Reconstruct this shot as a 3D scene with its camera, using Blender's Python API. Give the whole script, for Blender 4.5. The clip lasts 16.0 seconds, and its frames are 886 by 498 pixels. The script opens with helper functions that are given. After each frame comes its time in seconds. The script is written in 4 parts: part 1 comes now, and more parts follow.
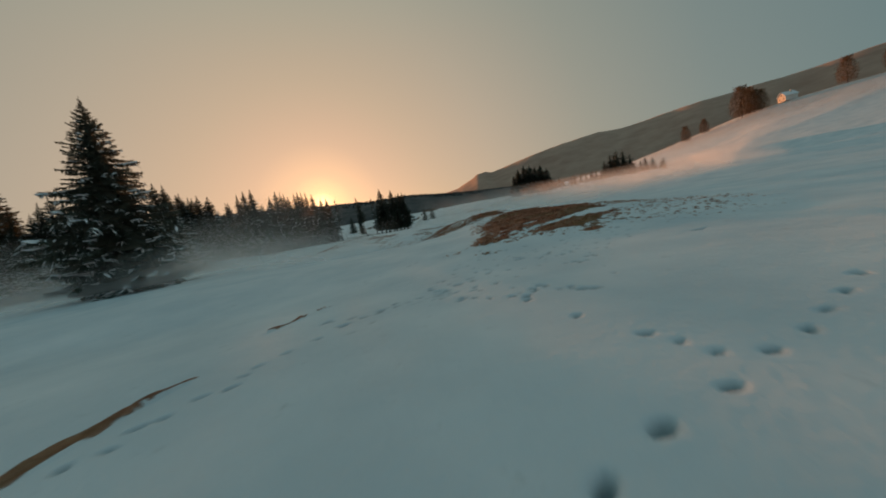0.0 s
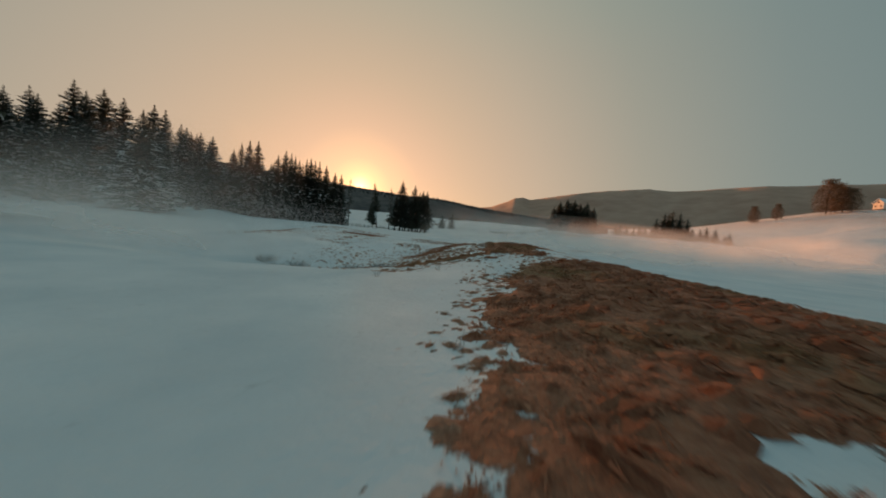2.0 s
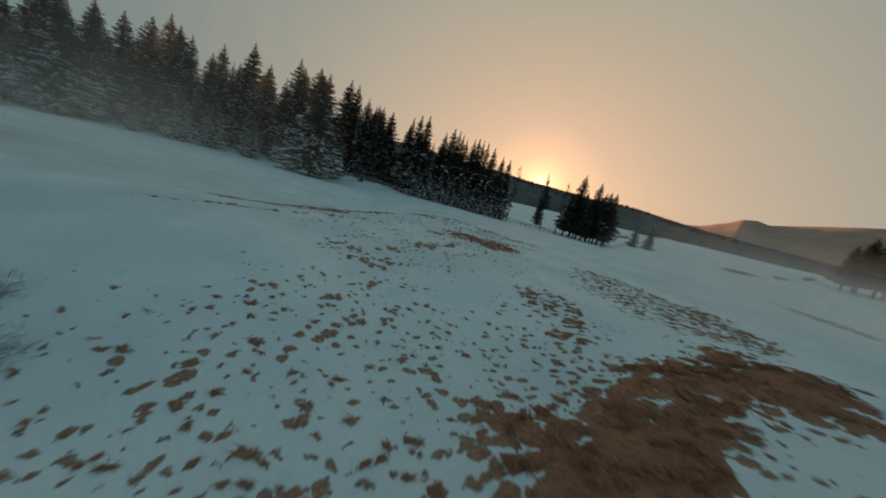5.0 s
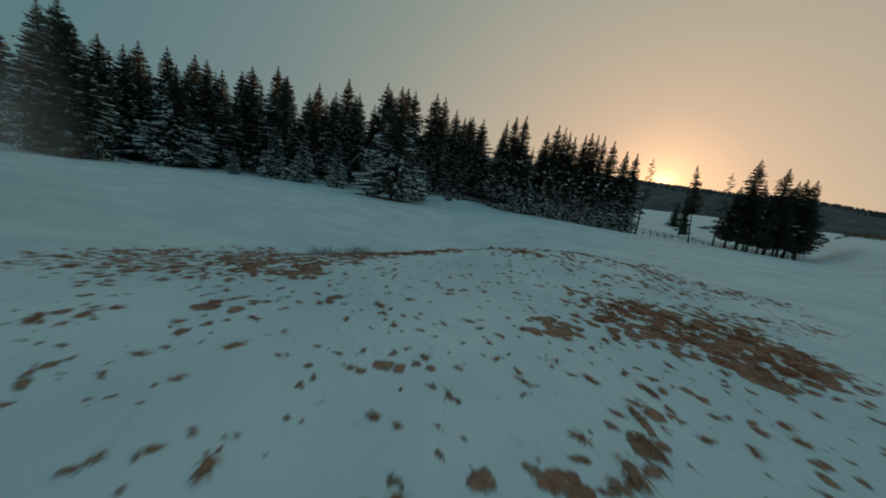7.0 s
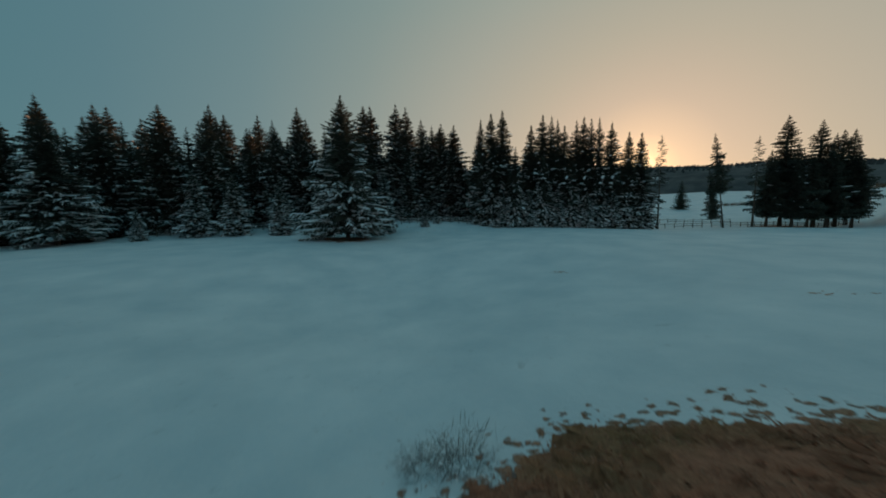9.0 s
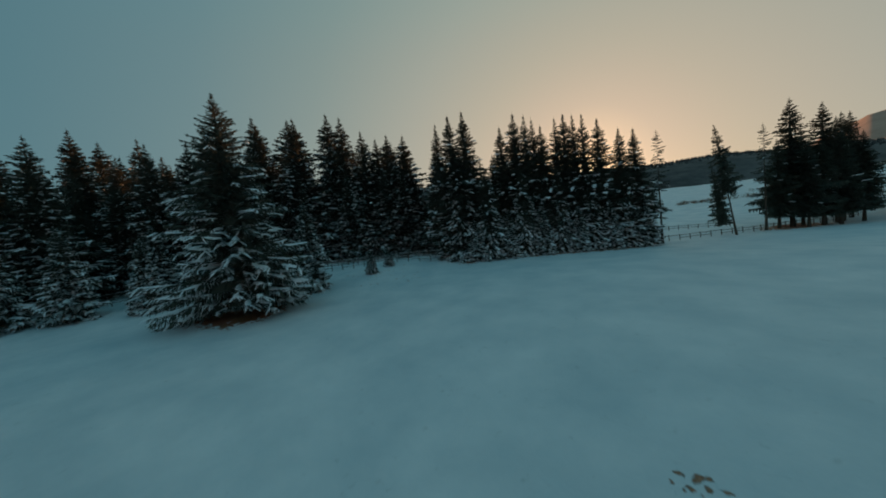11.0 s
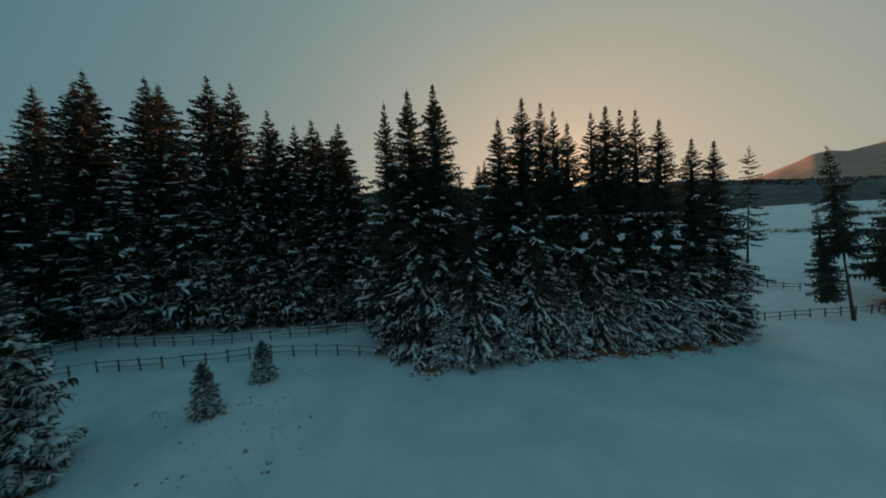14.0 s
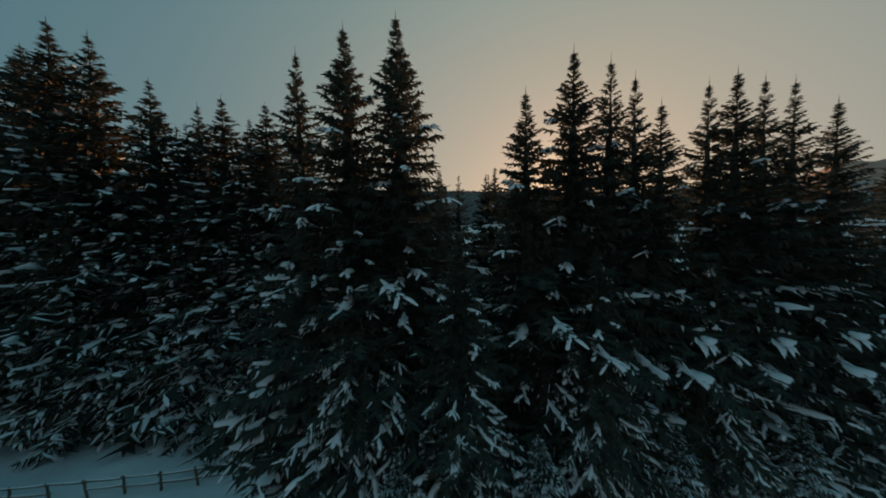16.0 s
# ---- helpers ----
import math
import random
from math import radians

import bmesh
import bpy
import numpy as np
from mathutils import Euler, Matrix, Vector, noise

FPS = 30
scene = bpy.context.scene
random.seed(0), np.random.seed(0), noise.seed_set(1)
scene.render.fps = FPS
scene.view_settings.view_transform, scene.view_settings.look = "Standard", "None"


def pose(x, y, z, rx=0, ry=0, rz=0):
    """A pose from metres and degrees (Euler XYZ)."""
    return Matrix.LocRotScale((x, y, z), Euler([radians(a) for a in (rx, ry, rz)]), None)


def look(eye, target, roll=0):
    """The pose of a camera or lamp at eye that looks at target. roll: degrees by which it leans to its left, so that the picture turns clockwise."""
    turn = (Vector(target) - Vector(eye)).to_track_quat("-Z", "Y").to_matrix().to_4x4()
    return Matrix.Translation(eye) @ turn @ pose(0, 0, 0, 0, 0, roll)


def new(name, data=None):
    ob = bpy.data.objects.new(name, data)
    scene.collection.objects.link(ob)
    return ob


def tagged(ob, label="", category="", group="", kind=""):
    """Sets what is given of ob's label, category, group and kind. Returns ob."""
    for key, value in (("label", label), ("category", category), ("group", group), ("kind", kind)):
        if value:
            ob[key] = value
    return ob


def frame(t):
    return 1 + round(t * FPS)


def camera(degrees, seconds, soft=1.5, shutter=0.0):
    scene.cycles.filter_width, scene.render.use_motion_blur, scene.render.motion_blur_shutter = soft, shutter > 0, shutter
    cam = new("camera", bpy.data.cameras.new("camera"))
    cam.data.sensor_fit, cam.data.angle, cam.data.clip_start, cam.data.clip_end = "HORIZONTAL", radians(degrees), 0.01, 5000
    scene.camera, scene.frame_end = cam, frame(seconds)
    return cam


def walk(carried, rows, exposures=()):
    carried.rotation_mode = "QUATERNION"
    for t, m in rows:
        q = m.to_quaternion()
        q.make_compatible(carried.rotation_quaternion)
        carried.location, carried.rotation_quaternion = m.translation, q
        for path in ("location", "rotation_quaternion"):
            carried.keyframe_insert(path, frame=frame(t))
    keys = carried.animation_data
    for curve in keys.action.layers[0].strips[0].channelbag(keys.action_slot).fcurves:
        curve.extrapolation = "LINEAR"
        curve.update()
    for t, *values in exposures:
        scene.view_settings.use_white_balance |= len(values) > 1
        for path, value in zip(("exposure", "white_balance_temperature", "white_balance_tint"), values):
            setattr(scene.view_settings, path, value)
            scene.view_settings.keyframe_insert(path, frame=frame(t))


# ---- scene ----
cam = camera(107.9, 16.0, soft=1.75, shutter=0.28)
PATH = [
    (0, (0.326, 0.706, 2.126), (0.244, 2.695, 1.931), -10.44),
    (0.5, (0.971, 5.913, 2.135), (0.923, 7.905, 1.963), -6.21),
    (1, (1.588, 11.061, 2.171), (1.532, 13.055, 2.018), -2.11),
    (1.5, (2.124, 16.085, 2.255), (2.013, 18.078, 2.124), 2.21),
    (2, (2.518, 20.937, 2.392), (2.316, 22.923, 2.259), 5.32),
    (2.5, (2.701, 25.567, 2.569), (2.363, 27.533, 2.423), 8.15),
    (3, (2.596, 29.918, 2.764), (2.117, 31.852, 2.596), 10.44),
    (3.5, (2.135, 33.984, 2.945), (1.497, 35.869, 2.745), 12.17),
    (4, (1.248, 37.779, 3.089), (0.460, 39.602, 2.853), 13.24),
    (4.5, (-0.135, 41.319, 3.176), (-1.099, 43.048, 2.891), 13.95),
    (5, (-2.074, 44.610, 3.201), (-3.186, 46.240, 2.874), 14.13),
    (7.5, (-14.723, 59.952, 3.083), (-16.341, 61.081, 2.753), 6.63),
    (8, (-17.628, 63.003, 3.237), (-19.249, 64.136, 2.939), 4.24),
    (8.5, (-20.783, 66.086, 3.584), (-22.386, 67.251, 3.310), 1.03),
    (9, (-24.044, 69.237, 4.128), (-25.614, 70.453, 3.891), -1.38),
    (11.5, (-40.352, 85.412, 7.886), (-41.775, 86.810, 7.734), -7.10),
    (12, (-43.393, 88.740, 8.694), (-44.785, 90.167, 8.531), -6.45),
    (12.5, (-46.207, 92.142, 9.540), (-47.575, 93.591, 9.370), -5.64),
    (13, (-48.823, 95.587, 10.424), (-50.172, 97.053, 10.249), -4.97),
    (13.5, (-51.292, 99.053, 11.341), (-52.620, 100.540, 11.183), -4.08),
    (14, (-53.665, 102.521, 12.277), (-54.983, 104.019, 12.139), -2.98),
    (14.5, (-55.992, 105.986, 13.221), (-57.302, 107.491, 13.096), -1.92),
    (15, (-58.302, 109.442, 14.175), (-59.624, 110.937, 14.044), -1.21),
    (15.5, (-60.614, 112.896, 15.149), (-61.950, 114.378, 15.012), -1.15),
    (16, (-62.932, 116.346, 16.134), (-64.281, 117.816, 15.998), -1.27),
]
EXPOSURES = [(0, 0.05, 7800, 23), (1.5, 0.18, 8100, 26), (3.5, 0.15, 7900, 25), (5, 0.08, 7500, 21), (7.5, 0.0, 6900, 14), (9, 0.0, 6500, 10), (12.5, 0.0, 6350, 8), (14.5, -0.1, 6350, 9), (16, -0.13, 6400, 11)]
walk(cam, [(t, look(eye, target, roll)) for t, eye, target, roll in PATH], EXPOSURES)

# ---- world, sun ----
SUN_AZ, SUN_EL = radians(-21.0), radians(5.4)   # azimuth from +y to the right, height over the horizon
world = bpy.data.worlds.new("dusk_sky")
scene.world = world
world.use_nodes = True
wn = world.node_tree
wn.nodes.clear()
sky = wn.nodes.new("ShaderNodeTexSky")
sky.sky_type = 'NISHITA'
sky.sun_disc = False
sky.sun_elevation = SUN_EL
sky.sun_rotation = SUN_AZ
sky.altitude = 900
sky.air_density, sky.dust_density, sky.ozone_density = 1.0, 2.5, 2.0
to_sun = Vector((math.sin(SUN_AZ) * math.cos(SUN_EL), math.cos(SUN_AZ) * math.cos(SUN_EL), math.sin(SUN_EL)))
# thin evening haze: its colour goes by the angle from the sun, and it veils the clear sky
co = wn.nodes.new("ShaderNodeTexCoord")
dot = wn.nodes.new("ShaderNodeVectorMath")
dot.operation = 'DOT_PRODUCT'
dot.inputs[1].default_value = to_sun
wn.links.new(co.outputs["Generated"], dot.inputs[0])
acos = wn.nodes.new("ShaderNodeMath")
acos.operation = 'ARCCOSINE'
wn.links.new(dot.outputs["Value"], acos.inputs[0])
turnby = wn.nodes.new("ShaderNodeMath")
turnby.operation = 'DIVIDE'
turnby.inputs[1].default_value = math.pi
wn.links.new(acos.outputs[0], turnby.inputs[0])
haze = wn.nodes.new("ShaderNodeValToRGB")
HAZE = [(0.0, (2.6, 1.85, 1.05)), (0.8, (2.1, 1.4, 0.74)), (2.2, (1.3, 0.78, 0.42)), (5, (0.88, 0.57, 0.36)), (10, (0.68, 0.48, 0.335)), (18, (0.58, 0.455, 0.325)), (30, (0.46, 0.41, 0.32)),
        (45, (0.30, 0.33, 0.286)), (60, (0.188, 0.264, 0.262)), (75, (0.122, 0.218, 0.238)), (97, (0.065, 0.185, 0.21)), (128, (0.20, 0.28, 0.30)), (180, (0.28, 0.31, 0.32))]
while len(haze.color_ramp.elements) < len(HAZE):
    haze.color_ramp.elements.new(0.5)
for e, (deg, c) in zip(haze.color_ramp.elements, HAZE):
    e.position, e.color = deg / 180, (*c, 1)
wn.links.new(turnby.outputs[0], haze.inputs[0])
split = wn.nodes.new("ShaderNodeSeparateXYZ")
wn.links.new(co.outputs["Generated"], split.inputs[0])
height = wn.nodes.new("ShaderNodeValToRGB")
height.color_ramp.elements.new(0.5)
for e, (p, c) in zip(height.color_ramp.elements, [(0.06, (1, 1, 1)), (0.45, (0.80, 0.92, 0.97)), (0.85, (0.52, 0.88, 1.0))]):
    e.position, e.color = p, (*c, 1)
wn.links.new(split.outputs["Z"], height.inputs[0])
cool = wn.nodes.new("ShaderNodeMix")
cool.data_type, cool.blend_type = 'RGBA', 'MULTIPLY'
cool.inputs["Factor"].default_value = 1.0
wn.links.new(haze.outputs[0], cool.inputs[6])
wn.links.new(height.outputs[0], cool.inputs[7])
clear = wn.nodes.new("ShaderNodeBackground")
clear.inputs["Strength"].default_value = 0.008
veil = wn.nodes.new("ShaderNodeBackground")
veil.inputs["Strength"].default_value = 0.92
both = wn.nodes.new("ShaderNodeAddShader")
wout = wn.nodes.new("ShaderNodeOutputWorld")
wn.links.new(sky.outputs[0], clear.inputs[0])
wn.links.new(cool.outputs[2], veil.inputs[0])
wn.links.new(clear.outputs[0], both.inputs[0])
wn.links.new(veil.outputs[0], both.inputs[1])
wn.links.new(both.outputs[0], wout.inputs[0])

sun_data = bpy.data.lights.new("sun", 'SUN')
sun_data.energy, sun_data.angle, sun_data.color = 5.0, radians(0.5), (1.0, 0.42, 0.17)
sun = new("sun", sun_data)
sun.matrix_world = look(to_sun * 100, (0, 0, 0))


# ---- materials ----
def material(name, rough=0.8, metal=0.0, spec=0.3):
    m = bpy.data.materials.new(name)
    m.use_nodes = True
    b = m.node_tree.nodes["Principled BSDF"]
    b.inputs["Roughness"].default_value = rough
    b.inputs["Metallic"].default_value = metal
    b.inputs["Specular IOR Level"].default_value = spec
    return m, m.node_tree, b


def node(nt, kind, **values):
    n = nt.nodes.new(kind)
    for k, v in values.items():
        n.inputs[k].default_value = v
    return n


def ramp(nt, fac, stops):
    r = nt.nodes.new("ShaderNodeValToRGB")
    while len(r.color_ramp.elements) < len(stops):
        r.color_ramp.elements.new(0.5)
    for e, (p, c) in zip(r.color_ramp.elements, stops):
        e.position, e.color = p, (*c, 1)
    nt.links.new(fac, r.inputs[0])
    return r.outputs[0]


def blend(nt, fac, a, b):
    m = nt.nodes.new("ShaderNodeMix")
    m.data_type = 'RGBA'
    nt.links.new(fac, m.inputs["Factor"])
    nt.links.new(a, m.inputs[6])
    nt.links.new(b, m.inputs[7])
    return m.outputs[2]


def maths(nt, op, a, b):
    m = nt.nodes.new("ShaderNodeMath")
    m.operation = op
    for i, v in enumerate((a, b)):
        if isinstance(v, (int, float)):
            m.inputs[i].default_value = v
        else:
            nt.links.new(v, m.inputs[i])
    return m.outputs[0]


def noise_at(nt, scale, detail=4.0, rough=0.55, stretch=None):
    co = nt.nodes.new("ShaderNodeTexCoord").outputs["Object"]
    if stretch:
        mp = nt.nodes.new("ShaderNodeMapping")
        mp.inputs["Scale"].default_value = stretch
        nt.links.new(co, mp.inputs[0])
        co = mp.outputs[0]
    n = node(nt, "ShaderNodeTexNoise", Scale=scale, Detail=detail, Roughness=rough)
    nt.links.new(co, n.inputs["Vector"])
    return n.outputs["Fac"]


def bump(nt, b, height, strength, distance):
    n = node(nt, "ShaderNodeBump", Strength=strength, Distance=distance)
    nt.links.new(height, n.inputs["Height"])
    nt.links.new(n.outputs[0], b.inputs["Normal"])


def simple(name, low, high, scale, rough=0.85, bump_by=0.4, bump_far=0.02, spec=0.25):
    m, nt, b = material(name, rough, 0, spec)
    fine = noise_at(nt, scale, 6)
    wide = noise_at(nt, scale * 0.13, 3)
    mixed = maths(nt, 'ADD', maths(nt, 'MULTIPLY', fine, 0.6), maths(nt, 'MULTIPLY', wide, 0.4))
    nt.links.new(ramp(nt, mixed, [(0.35, low), (0.65, high)]), b.inputs["Base Color"])
    bump(nt, b, fine, bump_by, bump_far)
    return m


def grass_tone(nt, fine):
    """Withered grass: russet, straw and olive drifts some metres wide, fine variation within."""
    russet = ramp(nt, fine, [(0.25, (0.27, 0.095, 0.06)), (0.5, (0.45, 0.17, 0.1)), (0.76, (0.6, 0.28, 0.18))])
    olive = ramp(nt, fine, [(0.25, (0.17, 0.085, 0.045)), (0.5, (0.31, 0.155, 0.075)), (0.76, (0.5, 0.29, 0.15))])
    drift = blend(nt, ramp(nt, noise_at(nt, 0.16, 4, 0.6), [(0.5, (0, 0, 0)), (0.64, (1, 1, 1))]), russet, olive)
    tone = ramp(nt, noise_at(nt, 0.7, 5, 0.65), [(0.36, (0.72, 0.7, 0.68)), (0.5, (0.88, 0.87, 0.85)), (0.64, (1.0, 0.97, 0.94))])
    mul = nt.nodes.new("ShaderNodeMix")
    mul.data_type, mul.blend_type = 'RGBA', 'MULTIPLY'
    mul.inputs["Factor"].default_value = 1.0
    nt.links.new(drift, mul.inputs[6])
    nt.links.new(tone, mul.inputs[7])
    return mul.outputs[2]


def tussock_material(name, bleached=0.0):
    m, nt, b = material(name, 0.8, 0, 0.15)
    each = nt.nodes.new("ShaderNodeNewGeometry").outputs["Random Per Island"]
    fine = maths(nt, 'ADD', maths(nt, 'MULTIPLY', noise_at(nt, 22.0, 4, 0.7), 0.8), maths(nt, 'MULTIPLY', each, 0.2))
    pale = ramp(nt, fine, [(0.3, (0.36, 0.18, 0.115)), (0.7, (0.72, 0.44, 0.32))])
    how = nt.nodes.new("ShaderNodeValue")
    how.outputs[0].default_value = bleached
    nt.links.new(blend(nt, how.outputs[0], grass_tone(nt, fine), pale), b.inputs["Base Color"])
    bump(nt, b, noise_at(nt, 30.0, 4, 0.7), 0.9, 0.03)
    return m


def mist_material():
    """Veil standing in for mist and glare: it lets most light through and scatters the rest both ways; the shell's own
    attribute says how dense it is.
    """
    m, nt, b = material("mist_veil", 1.0, 0, 0.0)
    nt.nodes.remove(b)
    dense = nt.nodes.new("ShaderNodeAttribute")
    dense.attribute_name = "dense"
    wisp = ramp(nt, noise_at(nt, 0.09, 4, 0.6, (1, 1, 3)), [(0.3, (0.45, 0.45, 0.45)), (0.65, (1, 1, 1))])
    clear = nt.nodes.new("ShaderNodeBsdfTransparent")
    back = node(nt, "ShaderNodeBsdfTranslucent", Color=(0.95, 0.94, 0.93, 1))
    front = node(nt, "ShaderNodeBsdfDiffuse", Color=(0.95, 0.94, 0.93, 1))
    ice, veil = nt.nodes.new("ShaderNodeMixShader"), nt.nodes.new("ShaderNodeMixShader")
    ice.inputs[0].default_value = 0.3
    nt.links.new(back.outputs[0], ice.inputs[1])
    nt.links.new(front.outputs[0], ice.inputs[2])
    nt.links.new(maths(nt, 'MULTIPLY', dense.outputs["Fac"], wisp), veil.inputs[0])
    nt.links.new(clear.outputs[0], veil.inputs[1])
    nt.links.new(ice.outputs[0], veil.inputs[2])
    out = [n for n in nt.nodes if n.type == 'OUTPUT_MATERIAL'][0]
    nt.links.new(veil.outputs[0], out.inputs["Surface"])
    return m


def ground_material():
    """Thin crusted snow, trodden here and there with the prints' shade painted in, and withered grass where it has
    melted; the sheet's own attributes say how bare it is.
    """
    m, nt, b = material("snowfield", 0.75, 0, 0.3)
    bare = nt.nodes.new("ShaderNodeAttribute")
    bare.attribute_name = "bare"
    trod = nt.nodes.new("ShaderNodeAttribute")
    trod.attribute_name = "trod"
    co = nt.nodes.new("ShaderNodeTexCoord").outputs["Object"]
    warp = node(nt, "ShaderNodeTexNoise", Scale=2.6, Detail=3.0)
    nt.links.new(co, warp.inputs["Vector"])
    shift = nt.nodes.new("ShaderNodeVectorMath")
    shift.operation = 'MULTIPLY_ADD'
    shift.inputs[1].default_value = (0.42, 0.42, 0.42)
    nt.links.new(warp.outputs["Color"], shift.inputs[0])
    nt.links.new(co, shift.inputs[2])
    tuft = node(nt, "ShaderNodeTexVoronoi", Scale=2.3)
    tuft.voronoi_dimensions = '2D'
    nt.links.new(shift.outputs[0], tuft.inputs["Vector"])
    q = maths(nt, 'MULTIPLY', maths(nt, 'SUBTRACT', 0.36, tuft.outputs["Distance"]), 1.15)
    q = maths(nt, 'ADD', q, maths(nt, 'MULTIPLY', noise_at(nt, 0.9, 2, 0.5), 1.5))
    q = maths(nt, 'SUBTRACT', q, 0.40)
    fray = maths(nt, 'MULTIPLY', maths(nt, 'SUBTRACT', noise_at(nt, 11.0, 5, 0.7), 0.5), 0.75)
    whole = maths(nt, 'MULTIPLY', ramp(nt, bare.outputs["Fac"], [(0.78, (0, 0, 0)), (1.0, (1, 1, 1))]), 0.55)
    edge = maths(nt, 'ADD', maths(nt, 'ADD', maths(nt, 'SUBTRACT', maths(nt, 'ADD', bare.outputs["Fac"], q), 0.5), fray), whole)
    some = ramp(nt, bare.outputs["Fac"], [(0.05, (0, 0, 0)), (0.14, (1, 1, 1))])
    mask = maths(nt, 'MULTIPLY', ramp(nt, edge, [(0.46, (0, 0, 0)), (0.56, (1, 1, 1))]), some)
    # broad snow tones: packed snow, plus painted-in shading of the undulations
    dim = ramp(nt, noise_at(nt, 0.22, 5), [(0.3, (0.66, 0.73, 0.77)), (0.7, (0.88, 0.895, 0.91))])
    speck = ramp(nt, noise_at(nt, 1.7, 6, 0.7), [(0.62, (1, 1, 1)), (0.8, (0.74, 0.74, 0.73))])
    # shade inside the footprints, painted dark into the snow colour
    pit_shade = nt.nodes.new("ShaderNodeRGB")
    pit_shade.outputs[0].default_value = (0.17, 0.18, 0.18, 1)
    mul = nt.nodes.new("ShaderNodeMix")
    mul.data_type, mul.blend_type = 'RGBA', 'MULTIPLY'
    mul.inputs["Factor"].default_value = 1.0
    nt.links.new(dim, mul.inputs[6])
    nt.links.new(speck, mul.inputs[7])
    snow = blend(nt, maths(nt, 'MULTIPLY', trod.outputs["Fac"], 0.85), mul.outputs[2], pit_shade.outputs[0])
    straw = grass_tone(nt, noise_at(nt, 8.0, 6, 0.75))
    pale = ramp(nt, noise_at(nt, 8.0, 6, 0.75), [(0.3, (0.36, 0.18, 0.115)), (0.7, (0.72, 0.44, 0.32))])
    thin = ramp(nt, bare.outputs["Fac"], [(0.5, (0.55, 0.55, 0.55)), (0.9, (0, 0, 0))])   # grass in thin snow is bleached by frost
    nt.links.new(blend(nt, mask, snow, blend(nt, thin, straw, pale)), b.inputs["Base Color"])
    h = maths(nt, 'ADD', maths(nt, 'MULTIPLY', noise_at(nt, 1.1, 5), 0.6), maths(nt, 'MULTIPLY', noise_at(nt, 7.0, 5), 0.25))
    h = maths(nt, 'ADD', h, maths(nt, 'MULTIPLY', mask, maths(nt, 'ADD', maths(nt, 'MULTIPLY', noise_at(nt, 5.0, 4, 0.6), 1.8), 0.7)))
    bump(nt, b, h, 0.75, 0.14)
    return m


def leafy(name, low, high, rough=0.7, thin=0.15):
    """Needles or leaves: every twig its own tone."""
    m, nt, b = material(name, rough, 0, 0.2)
    geo = nt.nodes.new("ShaderNodeNewGeometry")
    info = nt.nodes.new("ShaderNodeObjectInfo")
    v = maths(nt, 'ADD', maths(nt, 'MULTIPLY', geo.outputs["Random Per Island"], 0.7), maths(nt, 'MULTIPLY', info.outputs["Random"], 0.3))
    tone = ramp(nt, v, [(0.1, low), (0.9, high)])
    nt.links.new(tone, b.inputs["Base Color"])
    through_it = nt.nodes.new("ShaderNodeBsdfTranslucent")
    nt.links.new(tone, through_it.inputs["Color"])
    mix = nt.nodes.new("ShaderNodeMixShader")
    mix.inputs[0].default_value = thin
    out = [n for n in nt.nodes if n.type == 'OUTPUT_MATERIAL'][0]
    nt.links.new(b.outputs[0], mix.inputs[1])
    nt.links.new(through_it.outputs[0], mix.inputs[2])
    nt.links.new(mix.outputs[0], out.inputs["Surface"])
    return m


M_GROUND = ground_material()
M_SNOW = simple("branch_snow", (0.82, 0.86, 0.89), (0.92, 0.93, 0.94), 5.0, 0.8, 0.5, 0.03)
M_NEEDLE = leafy("spruce_needles", (0.046, 0.052, 0.044), (0.11, 0.12, 0.092), thin=0.28)
M_LARCH = leafy("bare_larch_twigs", (0.10, 0.06, 0.035), (0.24, 0.14, 0.075))
M_BARK = simple("bark", (0.045, 0.032, 0.024), (0.13, 0.095, 0.07), 9.0, 0.9, 0.8, 0.03)
M_RAIL = simple("weathered_wood", (0.07, 0.055, 0.045), (0.19, 0.155, 0.125), 12.0, 0.85, 0.6, 0.01)
M_GRASS = leafy("withered_grass", (0.3, 0.112, 0.066), (0.56, 0.25, 0.15))
M_TUSSOCK, M_TUFT = tussock_material("tussock_grass"), tussock_material("bleached_tufts", 0.55)
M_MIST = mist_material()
M_REED = leafy("frosted_twigs", (0.20, 0.19, 0.18), (0.48, 0.48, 0.48))
M_WOODS = leafy("far_woods", (0.045, 0.05, 0.055), (0.11, 0.10, 0.095))
M_HILL = simple("wooded_hillside", (0.07, 0.07, 0.072), (0.165, 0.15, 0.145), 0.05, 0.95, 0.6, 2.0)
# mountain tone lightened and warmed: the sunlit haze is put into the base colour
M_MOUNT = simple("hazed_mountain", (0.44, 0.245, 0.185), (0.6, 0.37, 0.285), 0.012, 0.95, 0.7, 6.0)
M_PLASTER = simple("white_plaster", (0.62, 0.6, 0.56), (0.8, 0.78, 0.74), 1.5, 0.85, 0.2, 0.01)
M_PANE = simple("dark_pane", (0.015, 0.018, 0.02), (0.03, 0.035, 0.04), 2.0, 0.15, 0.05, 0.01, 0.5)


# ---- mesh helpers ----
def mesh_from(name, verts, faces, mat, smooth=False):
    me = bpy.data.meshes.new(name)
    me.from_pydata([tuple(v) for v in verts], [], [tuple(f) for f in faces])
    if mat:
        me.materials.append(mat)
    if smooth:
        me.polygons.foreach_set("use_smooth", [True] * len(me.polygons))
    me.update()
    return me


def part(name, me, parent, label=""):
    ob = new(name, me)
    ob.parent = parent
    if label:
        ob["label"] = label
    return ob


